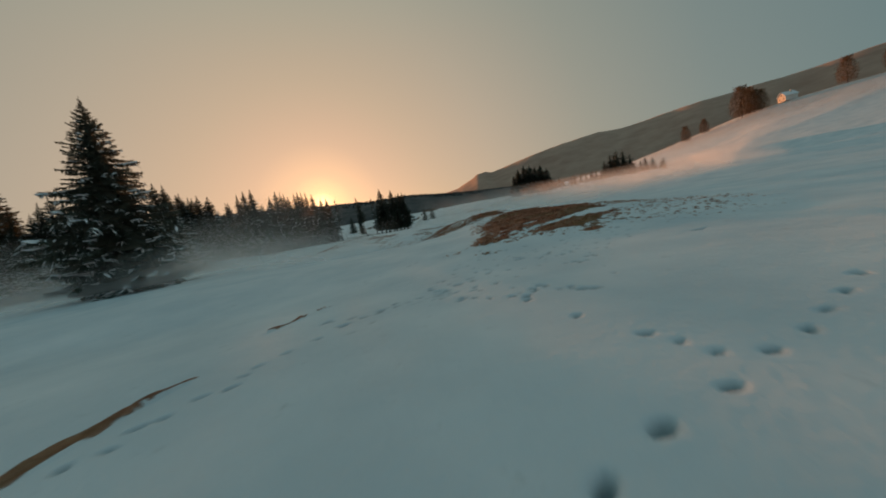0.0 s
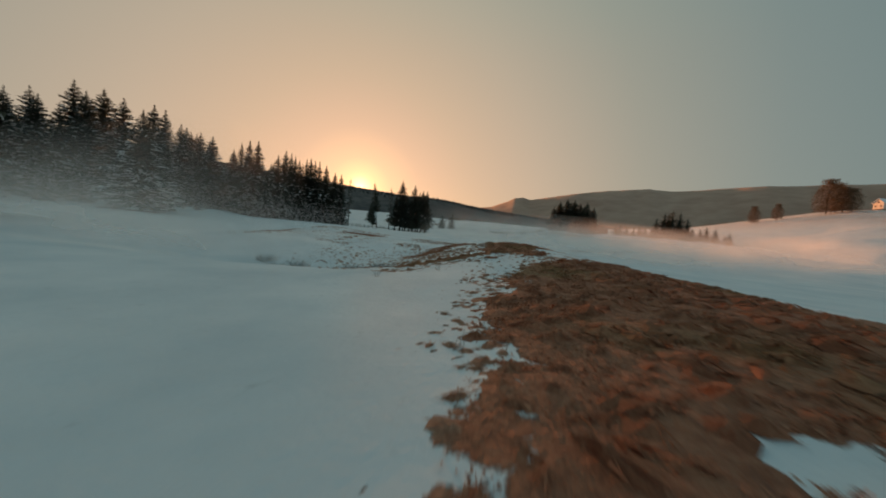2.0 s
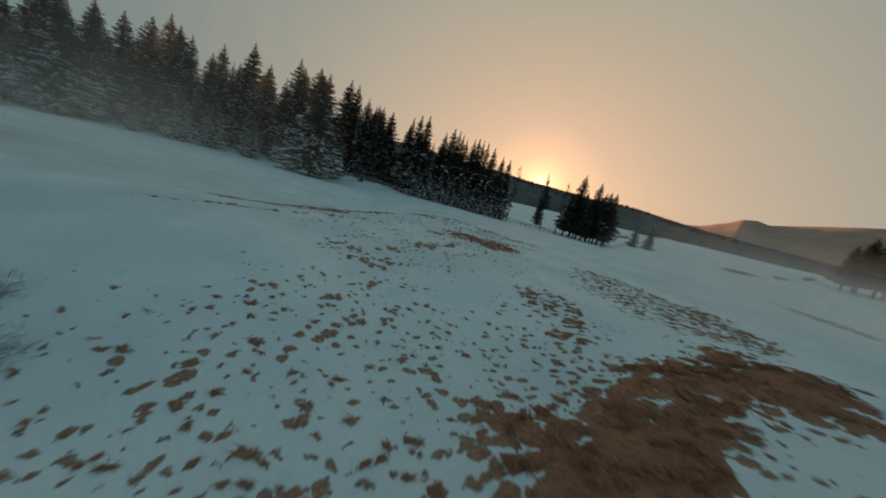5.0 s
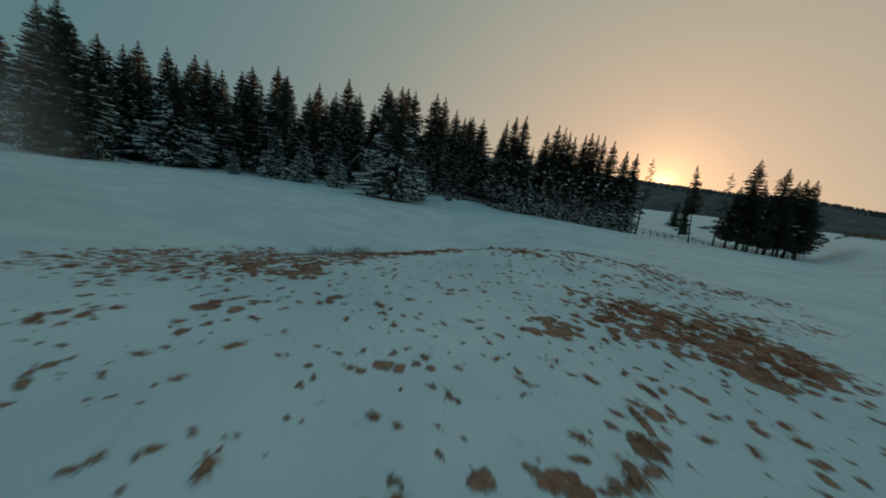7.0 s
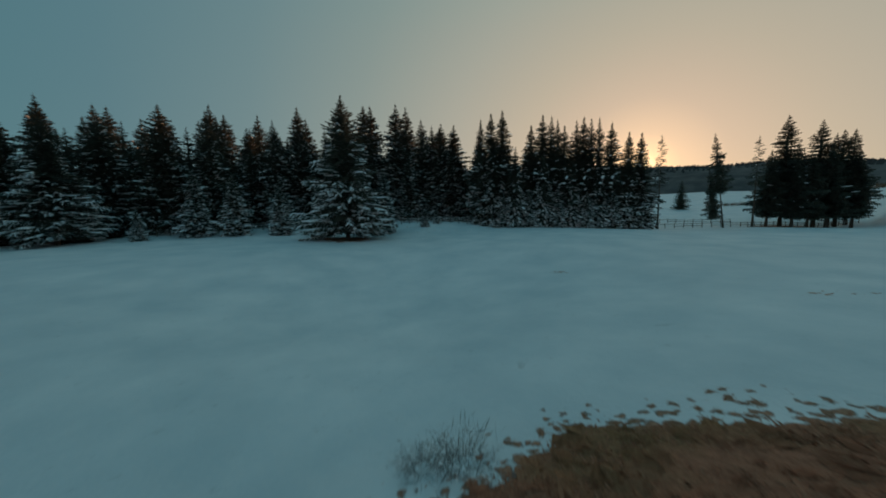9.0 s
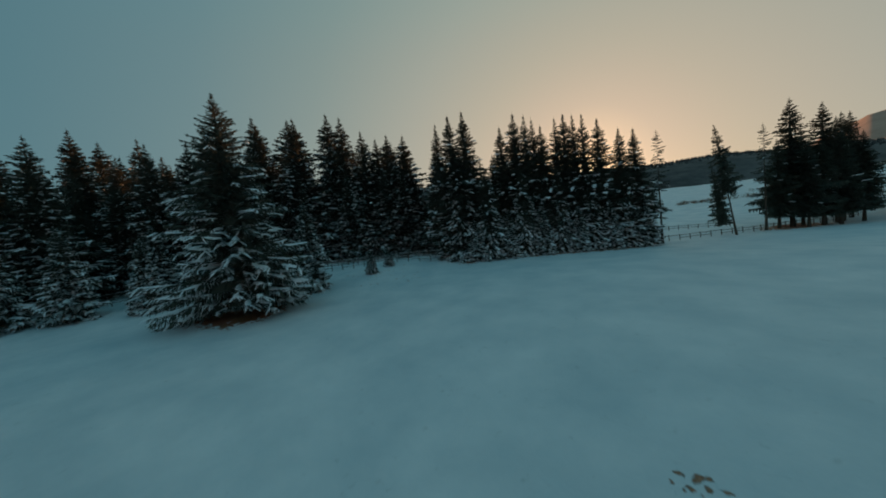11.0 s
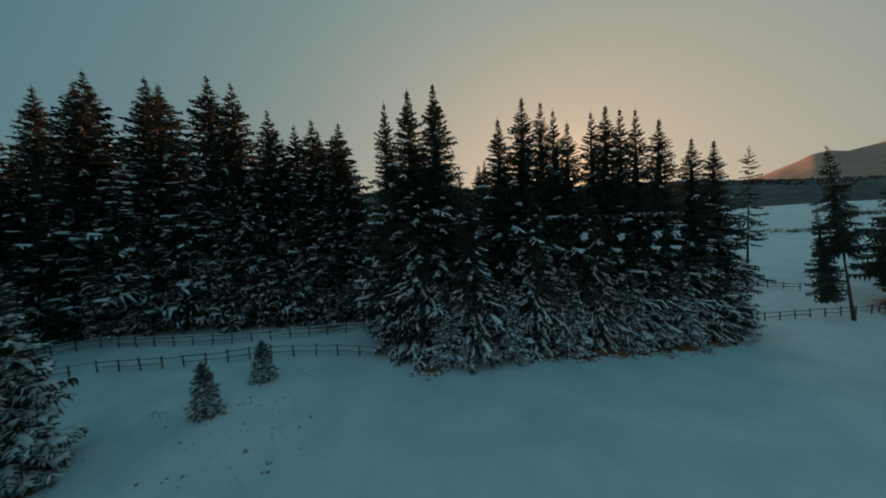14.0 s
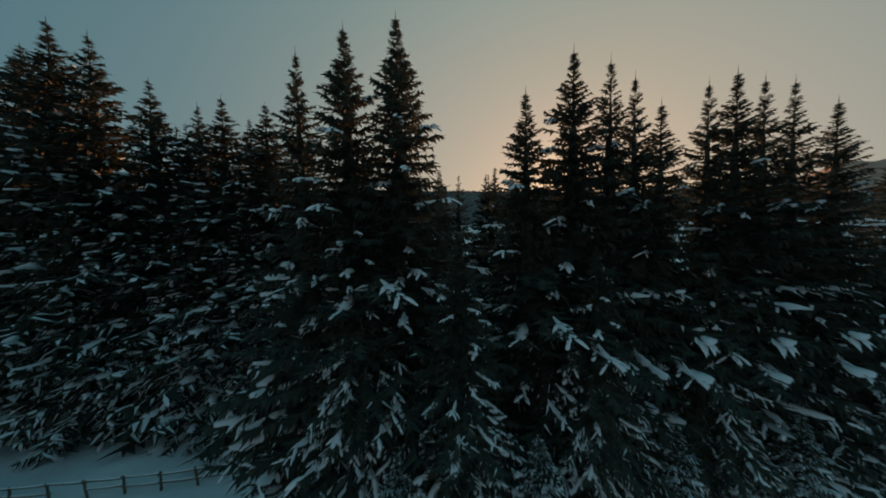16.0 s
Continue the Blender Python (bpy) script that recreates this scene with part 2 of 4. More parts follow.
def from_bm(name, bm, mat, smooth=False):
    me = bpy.data.meshes.new(name)
    bm.to_mesh(me)
    bm.free()
    me.materials.append(mat)
    if smooth:
        me.polygons.foreach_set("use_smooth", [True] * len(me.polygons))
    return me


def lattice(x, y, seed):
    """A repeatable value between 0 and 1 for whole-number places."""
    h = (x.astype(np.int64) * 374761393 + y.astype(np.int64) * 668265263 + seed * 1442695041) & 0xFFFFFFFF
    h = ((h ^ (h >> 13)) * 1274126177) & 0xFFFFFFFF
    return ((h ^ (h >> 16)) & 0xFFFF) / 65535.0


def wave(x, y, size, seed):
    """Smooth random relief, 0 to 1, with humps about size metres wide."""
    x, y = np.asarray(x, float) / size, np.asarray(y, float) / size
    i, j = np.floor(x), np.floor(y)
    u, v = x - i, y - j
    u, v = u * u * (3 - 2 * u), v * v * (3 - 2 * v)
    a, b = lattice(i, j, seed), lattice(i + 1, j, seed)
    c, d = lattice(i, j + 1, seed), lattice(i + 1, j + 1, seed)
    return (a * (1 - u) + b * u) * (1 - v) + (c * (1 - u) + d * u) * v


def step(a, b, x):
    t = np.clip((np.asarray(x, float) - a) / (b - a), 0, 1)
    return t * t * (3 - 2 * t)


def hump(x, y, cx, cy, rx, ry, turn=0.0):
    c, s = math.cos(radians(turn)), math.sin(radians(turn))
    u, v = (x - cx) * c + (y - cy) * s, -(x - cx) * s + (y - cy) * c
    return np.exp(-0.5 * ((u / rx) ** 2 + (v / ry) ** 2))


# ---- the lie of the land ----
RISE_AZ = (-180, -120, -60, -25, 0, 15, 30, 37, 46, 52, 65, 100, 140, 180)
RISE_EL = (1.2, 1.5, 2.2, 1.5, 2.0, 1.8, 1.2, 0.5, 0.0, 0.0, 0.0, 0.5, 1.0, 1.2)


def land(x, y):
    """The height of the ground at a place."""
    x, y = np.asarray(x, float), np.asarray(y, float)
    far = np.hypot(x, y)
    az = np.degrees(np.arctan2(x, y))
    rise = np.tan(np.radians(np.interp(az, RISE_AZ, RISE_EL)))
    z = rise * 480 * step(170, 520, far)
    z = np.maximum(z, 0.042 * (np.clip(far, 75, 330) - 75) * step(-7, -4, az) * step(60, 40, az))   # the field to the north-east
    z = z + 1.2 * step(-88, -112, x) * step(40, 75, y) + 1.1 * step(-70, -86, x) * step(92, 110, y)
    z = z + 0.26 * (np.clip(x, 165, 350) - 165) * step(40, 160, y) * (1 - 0.45 * step(330, 620, y))
    z = z - 1.1 * step(120, 155, y) * step(250, 170, y)
    z = z + 0.9 * hump(x, y, 10, 29, 6, 9, -10) + 1.6 * hump(x, y, 5.4, 48.5, 4.6, 9, 8)
    z = z - 1.0 * hump(x, y, -6, 50.5, 4, 4) - 1.9 * hump(x, y, -12.6, 42.2, 6.5, 3.2, 8)
    z = z - 0.5 * hump(x, y, -2, 14, 10, 5, 10) - 0.7 * hump(x, y, -15, 14.5, 8, 3.6, 22)
    z = z + 0.5 * hump(x, y, -22, 68, 4.5, 9, 12) - 2.5 * hump(x, y, -43, 79, 10, 13, 20) - 1.0 * hump(x, y, -33, 58, 6, 6) - 0.55 * hump(x, y, -31, 69, 3.2, 8, -15) + 0.55 * hump(x, y, -21.3, 72.8, 2.4, 4.5, -33)
    z = z - 1.3 * hump(x, y, -27, 187, 6, 9, -25) - 0.6 * hump(x, y, -72, 92, 14, 10) + 0.6 * hump(x, y, -80.5, 109.5, 4, 4.5)
    near = step(400, 120, far)
    z = z + near * (0.5 * (wave(x, y, 17, 3) - 0.5) + (0.2 - 0.12 * step(60, 80, y)) * (wave(x, y, 5.5, 4) - 0.5) + 0.06 * (wave(x, y, 1.6, 5) - 0.5))
    return z + 9 * (wave(x, y, 210, 6) - 0.5) * step(350, 700, far)


# melted patches: centre, half-widths, turn, how bare
SLOPE_PATCHES = [
    (0.2, 19.35, 1.5, 0.55, 25, 0.34), (4.2, 19.7, 1.6, 0.9, 25, 0.48), (7.9, 30.0, 5.15, 11.0, -6, 1.25), (3.9, 30, 1.6, 7, -6, 0.45), (7.4, 20.6, 2.4, 1.3, 15, 1.1), (3.0, 21.2, 1.7, 1.5, 20, 0.95),
    (3.5, 24.2, 1.1, 2.0, 0, 0.95), (4.8, 23.0, 1.9, 1.8, 20, 1.0), (14.5, 29, 3.5, 2.2, 20, 0.75), (5.0, 34.2, 2.0, 3.4, -25, 1.05), (2.9, 33.8, 1.1, 1.9, -10, 0.56), (13, 25, 8, 9, 0, 0.36),
]
START_PATCHES = [
    (1.4, 20.2, 0.8, 0.5, 10, 0.45), (-5.72, 4.6, 0.2, 1.35, -6, 1.2), (-5.5, 6.3, 0.09, 0.7, -14, 0.95), (-5.48, 10.8, 0.075, 1.15, -19, 1.05), (-4.95, 12.4, 0.09, 0.35, -40, 0.8), (2, 17.4, 0.8, 0.35, -10, 0.6),
    (7.75, 18.33, 0.7, 0.3, 20, 0.95), (10.1, 19.45, 0.6, 0.3, 20, 0.9),
]
BANK_PATCHES = [
    (1.5, 39.4, 4.0, 1.0, 18, 0.56), (-0.35, 40.2, 0.85, 2.8, -30, 1.1), (0.9, 41.2, 1.2, 1.0, 0, 1.1), (2.4, 42.1, 3.0, 1.1, 12, 1.1), (5.3, 47.6, 2.9, 7.0, -3, 1.2), (5.7, 41.2, 1.0, 1.6, 0, 1.1),
    (3.4, 39.6, 0.6, 0.35, 0, 0.95), (-1.2, 36.7, 1.5, 0.8, 20, 0.6), (6.6, 40.2, 3.4, 2.2, 10, 0.36), (4.6, 36, 2.6, 3.5, 0, 0.32), (1.2, 39.6, 4.6, 2.8, 20, 0.28),
    (13, 48, 5, 11, -20, 0.24), (8, 58, 4.2, 7, -12, 0.45), (16.5, 43, 2.2, 0.5, 30, 0.8),
]
HOLLOW_PATCHES = [
    (-0.7, 53.8, 2.3, 6.2, -24, 0.86), (-1.2, 50.8, 1.3, 2.2, -24, 0.97), (1.2, 56.2, 1.2, 2.4, -30, 0.96), (0.4, 65, 1.8, 6, 5, 0.6), (-5, 57.5, 1.6, 3.2, 30, 0.55), (-3, 66, 4.0, 8, 25, 0.5), (-13.2, 59.5, 0.5, 4.6, 2, 0.72),
    (0.4, 46.6, 2.9, 3.6, 0, 0.64), (-3.6, 45.6, 3.2, 2.2, 0, 0.54), (-4, 50, 7.5, 7.0, 0, 0.38), (-3, 47, 10, 9, 0, 0.28), (-4, 39, 4, 3, 0, 0.36),
    (-10.8, 39.65, 3.1, 0.4, 12, 1.0), (-7.2, 40.9, 1.6, 0.4, 28, 0.98), (-4.3, 41.95, 2.1, 0.5, 5, 0.98), (-5.6, 40.0, 2.6, 1.3, 10, 0.56),
]
CREST_PATCHES = [
    (-29, 64, 2.2, 1.5, 0, 0.42), (-30.5, 60, 4, 3, 20, 0.48), (-21.0, 82.5, 0.6, 1.2, -30, 0.8), (-27.0, 68, 2.3, 7.0, -12, 1.15), (-24.6, 61.8, 1.9, 3.2, 18, 0.66), (-24.9, 75.4, 2.0, 5.6, -33, 1.15),
    (-21.8, 78.6, 2.0, 2.4, -40, 0.5), (-26.7, 76.2, 1.6, 5, -33, 0.38), (-23.4, 58.4, 2.6, 1.6, 30, 0.7), (-21.9, 71.2, 2.8, 3.4, 0, 0.5), (-22.4, 69.4, 0.7, 0.8, 0, 0.85), (-21.2, 73.8, 1.1, 1.6, -30, 0.85),
    (-26, 57, 5.0, 4.5, 0, 0.55),
]
RIDGE_PATCHES = [
    (-18.5, 74, 4.5, 7, -20, 0.36), (-19, 70, 6, 8, 0, 0.23), (-14.4, 67.6, 2.3, 4.6, -15, 0.8), (-15.7, 64.0, 0.9, 1.6, -10, 0.72), (-17, 77, 5, 2.0, 40, 0.5), (-16, 62, 9, 10, 0, 0.25),
    (-19.8, 54, 0.35, 7, -8, 0.62), (-15, 70.5, 1.2, 6, -30, 0.5), (-12.5, 54, 2.5, 1.2, 20, 0.5),
]
FAR_PATCHES = [
    (19, 163, 50, 0.9, 67.5, 0.72),
    # first row: thin grass that also paints the slope's orange sunlight
    (340, 330, 150, 190, 0, 0.57), (-24.5, 92.6, 1.6, 0.35, 40, 0.75), (-38.5, 93, 0.9, 0.2, 10, 0.7), (-77.8, 90.3, 4.6, 4.6, 0, 0.95), (-38.4, 37.5, 4.2, 4.2, 0, 0.95),
    (-63.6, 137.2, 4.9, 19, -42, 0.95), (-81.5, 99.5, 2.0, 2.0, 0, 0.9), (-73.4, 122.2, 3.2, 2.0, -30, 0.95),
    (-78, 109, 9, 6, 0, 0.2), (-34, 176, 4, 12, -25, 0.9), (28, 86, 2.2, 14, -48, 0.62), (9.5, 87, 6.8, 1.5, -55, 0.66),
]
PATCHES = SLOPE_PATCHES + START_PATCHES + BANK_PATCHES + HOLLOW_PATCHES + CREST_PATCHES + RIDGE_PATCHES + FAR_PATCHES


# snow left lying between the melted patches
LYING = [(10.2, 24.0, 5.6, 0.62, 27, 1.0), (3.4, 21.6, 0.45, 0.22, 10, 0.6), (5.9, 24.2, 0.95, 0.42, 20, 0.85), (4.4, 20.4, 0.6, 0.3, 20, 0.7)]


def trails():
    """Steps in the snow: where each print lies, its size and turn."""
    rng = random.Random(5)
    ways = [[(-2.6, 9.8), (-1.9, 11.0), (-0.4, 12.0), (0.4, 16)], [(-3.0, 8), (-1, 10.5), (3, 15.5), (8, 18.5)],
            [(1.0, 9), (0.6, 13), (1.6, 17.5), (2.2, 22)], [(4.5, 9.5), (5.5, 13), (9.5, 16.5), (13, 19)], [(-5, 17), (-2, 19.5), (1.5, 20.5)], [(10, 12), (14, 18.5), (17, 19)]]
    # the deep tracks beside the start
    deep = [(1.17, 3.08), (1.94, 3.54), (2.93, 4.04), (3.95, 4.66), (4.85, 5.08), (5.53, 5.43), (6.34, 5.97), (7.3, 6.5), (3.39, 4.81), (3.21, 5.22), (2.98, 5.58),
            (4.57, 13.95), (5.0, 14.3), (5.4, 14.46), (6.43, 15.03), (7.11, 15.36), (7.76, 15.95), (8.61, 16.43), (5.0, 14.0), (5.61, 14.2),
            (-4.47, 5.83), (-4.64, 5.3), (-4.88, 5.09), (-4.8, 4.66), (-5.14, 4.33), (-3.86, 7.46), (-4.06, 6.94), (-4.16, 6.48), (-4.05, 6.02), (-3.4, 8.2), (-3.0, 9.0), (2.37, 6.8), (1.51, 8.96)]
    further = [(-2.14, 10.05), (-2.8, 9.3), (-3.83, 9.94), (-3.19, 10.02), (-2.6, 9.83), (-1.65, 10.58), (-1.24, 10.95), (-0.72, 11.79), (-0.45, 10.96), (-0.2, 10.62), (0.23, 9.81), (0.53, 9.59),
               (1.54, 13.09), (1.2, 10.96), (2.94, 14.64), (3.82, 14.29), (4.4, 14.62), (6.1, 16.3), (7.55, 17.05), (8.66, 17.55), (4.06, 12.41), (4.45, 12.1), (5.11, 12.81), (17.38, 19.91),
               (9.42, 13.69), (9.65, 13.54), (1.96, 8.53), (2.36, 9.18), (2.25, 9.57), (2.55, 9.59), (3.07, 8.93), (3.23, 8.58), (3.44, 8.46), (3.53, 8.25), (0.06, 12.08), (-0.97, 12.87)]
    out = [(x + rng.gauss(0, 0.03), y + rng.gauss(0, 0.03), (0.082 if x > 0 and y < 4.7 else 0.066) * rng.uniform(0.85, 1.15), rng.gauss(0.35, 0.3), rng.uniform(0.75, 1.0)) for x, y in deep]
    for x, y in further:   # the trodden way up to the bare bank, two or three prints together
        for k in range(rng.choice((1, 2, 2, 3))):
            out.append((x + rng.gauss(0, 0.14), y + rng.gauss(0, 0.12), rng.uniform(0.055, 0.095), rng.gauss(0.4, 0.5), rng.uniform(0.55, 1.0)))
    for way in ways:
        total = sum(math.dist(a, b) for a, b in zip(way, way[1:]))
        n = int(total / 0.8)
        for k in range(n):
            p, _ = along(way, (k + 0.5) / n)
            out.append((p.x + rng.gauss(0, 0.16), p.y + rng.gauss(0, 0.16), rng.uniform(0.04, 0.08), rng.uniform(0, 6.3), rng.uniform(0.35, 1)))
    for k in range(75):
        s = rng.random()
        out.append((-1.5 + 9 * s + rng.gauss(0, 1.5), 8.0 + 13 * s + rng.gauss(0, 1.3), rng.uniform(0.035, 0.065), rng.uniform(0, 6.3), rng.uniform(0.4, 0.9)))
    return out


def along(line, s):
    """The place at a share of a line's length, and the way to its left."""
    lengths = [math.dist(a, b) for a, b in zip(line, line[1:])]
    s *= sum(lengths)
    for (a, b), n in zip(zip(line, line[1:]), lengths):
        if s <= n:
            return Vector((a[0] + (b[0] - a[0]) * s / n, a[1] + (b[1] - a[1]) * s / n)), Vector((a[1] - b[1], b[0] - a[0])).normalized()
        s -= n
    return Vector(line[-1]), Vector((-1, 0))


PRINTS = trails()


def prints(x, y):
    """How deep the snow is trodden at a place, 0 to 1."""
    deep = np.zeros(np.broadcast(x, y).shape)
    near = (np.abs(x) < 20) & (np.abs(y - 14) < 16)
    px, py = x[near], y[near]
    d = np.zeros(px.shape)
    for cx, cy, r, turn, how in PRINTS:
        c, s = math.cos(turn), math.sin(turn)
        u, v = (px - cx) * c + (py - cy) * s, -(px - cx) * s + (py - cy) * c
        d = np.maximum(d, how * step(1.25, 0.45, np.hypot(u / (r * 1.9), v / r)))
    deep[near] = d
    return deep


def bareness(x, y):
    """How bare the ground is at a place: none 0, tufts in between, all grass from 1."""
    x, y = np.asarray(x, float), np.asarray(y, float)
    bare = np.zeros(np.broadcast(x, y).shape)
    wob_x, wob_y = (wave(x, y, 2.1, 14) - 0.5) * 1.8, (wave(x, y, 2.1, 15) - 0.5) * 1.8
    for cx, cy, rx, ry, turn, how in PATCHES:
        c, s = math.cos(radians(turn)), math.sin(radians(turn))
        k = min(1.0, min(rx, ry) / 2)
        dx, dy = x - cx + wob_x * k, y - cy + wob_y * k
        u, v = (dx * c + dy * s) / rx, (-dx * s + dy * c) / ry
        bare = np.maximum(bare, how * step(1.3, 0.6, np.hypot(u, v)))
    for cx, cy, rx, ry, turn, how in LYING:
        c, s = math.cos(radians(turn)), math.sin(radians(turn))
        dx, dy = x - cx + wob_x * 0.6, y - cy + wob_y * 0.6
        bare = bare * (1 - how * step(1.3, 0.7, np.hypot((dx * c + dy * s) / rx, (-dx * s + dy * c) / ry)))
    return bare


def spread(far, *zones):
    """Grid lines: zones of (from, to, spacing), nested from the widest to the finest, then growing to the horizon."""
    lines = np.arange(zones[0][0], zones[0][1], zones[0][2])
    for a, b, gap in zones[1:]:
        lines = np.concatenate([lines[(lines < a - gap * 0.5) | (lines > b + gap * 0.5)], np.arange(a, b, gap)])
    for end, sign in ((zones[0][1], 1), (zones[0][0], -1)):
        out, gap, more = end, zones[0][2], []
        while abs(out) < far:
            more.append(out)
            gap *= 1.16
            out += sign * gap
        lines = np.concatenate([lines, more])
    return np.unique(np.round(lines, 3))


def build_ground():
    xs, ys = spread(4200, (-130, 70, 1.6), (-88, -48, 0.8), (-37, 22, 0.38), (-7, 9, 0.12), (-6.2, -3, 0.07), (0.7, 5.4, 0.07)), spread(4200, (-30, 190, 1.6), (88, 154, 0.8), (-2, 88, 0.38), (2, 22, 0.12), (2.6, 7.0, 0.07))
    gx, gy = np.meshgrid(xs, ys)
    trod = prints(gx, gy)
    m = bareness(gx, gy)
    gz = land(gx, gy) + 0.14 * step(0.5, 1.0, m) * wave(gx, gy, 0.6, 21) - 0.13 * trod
    nx, ny = len(xs), len(ys)
    verts = np.stack([gx.ravel(), gy.ravel(), gz.ravel()], 1)
    i = (np.arange(ny - 1)[:, None] * nx + np.arange(nx - 1)).ravel()
    faces = np.stack([i, i + 1, i + 1 + nx, i + nx], 1)
    me = bpy.data.meshes.new("ground")
    me.vertices.add(len(verts))
    me.vertices.foreach_set("co", verts.ravel())
    me.loops.add(faces.size)
    me.loops.foreach_set("vertex_index", faces.ravel())
    me.polygons.add(len(faces))
    me.polygons.foreach_set("loop_start", np.arange(0, faces.size, 4))
    me.polygons.foreach_set("use_smooth", np.ones(len(faces), bool))
    me.update(calc_edges=True)
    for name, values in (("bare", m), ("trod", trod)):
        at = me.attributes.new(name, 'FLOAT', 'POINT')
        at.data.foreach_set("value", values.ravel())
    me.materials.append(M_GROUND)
    return tagged(new("ground", me), "snow-covered meadow with patches of withered brown grass", "ground", kind="structure")


build_ground()


def ridge(name, label, mat, far, deep, profile, seed, rough, low=-20):
    """A long hill round the valley: its skyline rises by the profile of azimuth and height, in degrees."""
    azs = np.arange(profile[0][0], profile[-1][0], 0.25)
    el = np.interp(azs, [p[0] for p in profile], [p[1] for p in profile])
    rows = 14
    verts, faces = [], []
    for k in range(rows):
        s = k / (rows - 1)
        d = far - deep * (1 - s)
        lift = np.sin(s * math.pi / 2) ** 1.2
        for a, e in zip(azs, el):
            x, y = d * math.sin(radians(a)), d * math.cos(radians(a))
            top = far * math.tan(radians(e))
            w = float(wave(x, y, deep * 0.22, seed) - 0.5) * rough * (1 - 0.7 * s) + float(wave(x, y, deep * 0.06, seed + 1) - 0.5) * rough * 0.3
            verts.append((x, y, low + (top - low) * lift + w))
    n = len(azs)
    for a in range(n):   # the far side falls away
        x, y, z = verts[(rows - 1) * n + a]
        verts.append((x * 1.25, y * 1.25, low))
    for k in range(rows):
        for a in range(n - 1):
            i = k * n + a
            faces.append((i, i + 1, i + 1 + n, i + n))
    return tagged(new(name, mesh_from(name, verts, faces, mat, True)), label, "hill", kind="structure"), azs, el


DARK = [(-100, 4.5), (-60, 6.2), (-40, 6.2), (-30, 5.8), (-24, 5.45), (-21, 5.25), (-16, 4.95), (-12, 4.75), (-7, 4.8), (-4, 4.4), (-1, 4.0), (3, 3.6), (8, 3.2), (14, 2.8), (25, 2.2), (40, 2.0)]
MOUNT = [(-20, 2.0), (-6, 3.0), (2, 4.2), (4.5, 5.2), (5.8, 5.9), (7.2, 6.05), (8.4, 5.8), (13, 6.8), (17, 7.4), (20, 7.75), (25.5, 8.15), (28, 7.9), (31, 8.05), (35, 8.3), (38, 8.5), (41, 8.35), (44.5, 8.55), (48, 8.4), (53, 8.6), (62, 9.0), (80, 8.0), (110, 6.0), (150, 3.0)]
ridge("mountain_range", "brown bare mountain range with dusk haze in its colour", M_MOUNT, 2600, 1300, MOUNT, 31, 30)
ridge("wooded_hill", "dark wooded hill behind the snowfield", M_HILL, 950, 330, DARK, 41, 14)


def woods(name, label, count, seed):
    """Distant firs along the brow of the wooded hill, too many to count."""
    rng = np.random.default_rng(seed)
    v, f = [], []
    for k in range(count):
        a = rng.uniform(-60, 16)
        e = np.interp(a, [p[0] for p in DARK], [p[1] for p in DARK])
        t = rng.random() ** 2
        d = 950 - 110 * t
        s_ = 1 - (950 - d) / 330
        z = -20 + (950 * math.tan(radians(e)) + 20) * math.sin(s_ * math.pi / 2) ** 1.2 - 4
        x, y, h, r = d * math.sin(radians(a)), d * math.cos(radians(a)), rng.uniform(5, 9), rng.uniform(2.0, 3.6)
        i = len(v)
        v.extend([(x + r * math.cos(q), y + r * math.sin(q), z + rng.uniform(-0.5, 0.5)) for q in (0, 1.26, 2.51, 3.77, 5.03)] + [(x, y, z + h)])
        f.extend([(i + q, i + (q + 1) % 5, i + 5) for q in range(5)])
    return tagged(new(name, mesh_from(name, v, f, M_WOODS)), label, "forest", kind="stuff")


woods("far_woods", "dark fir woods along the brow of the hill", 3600, 51)


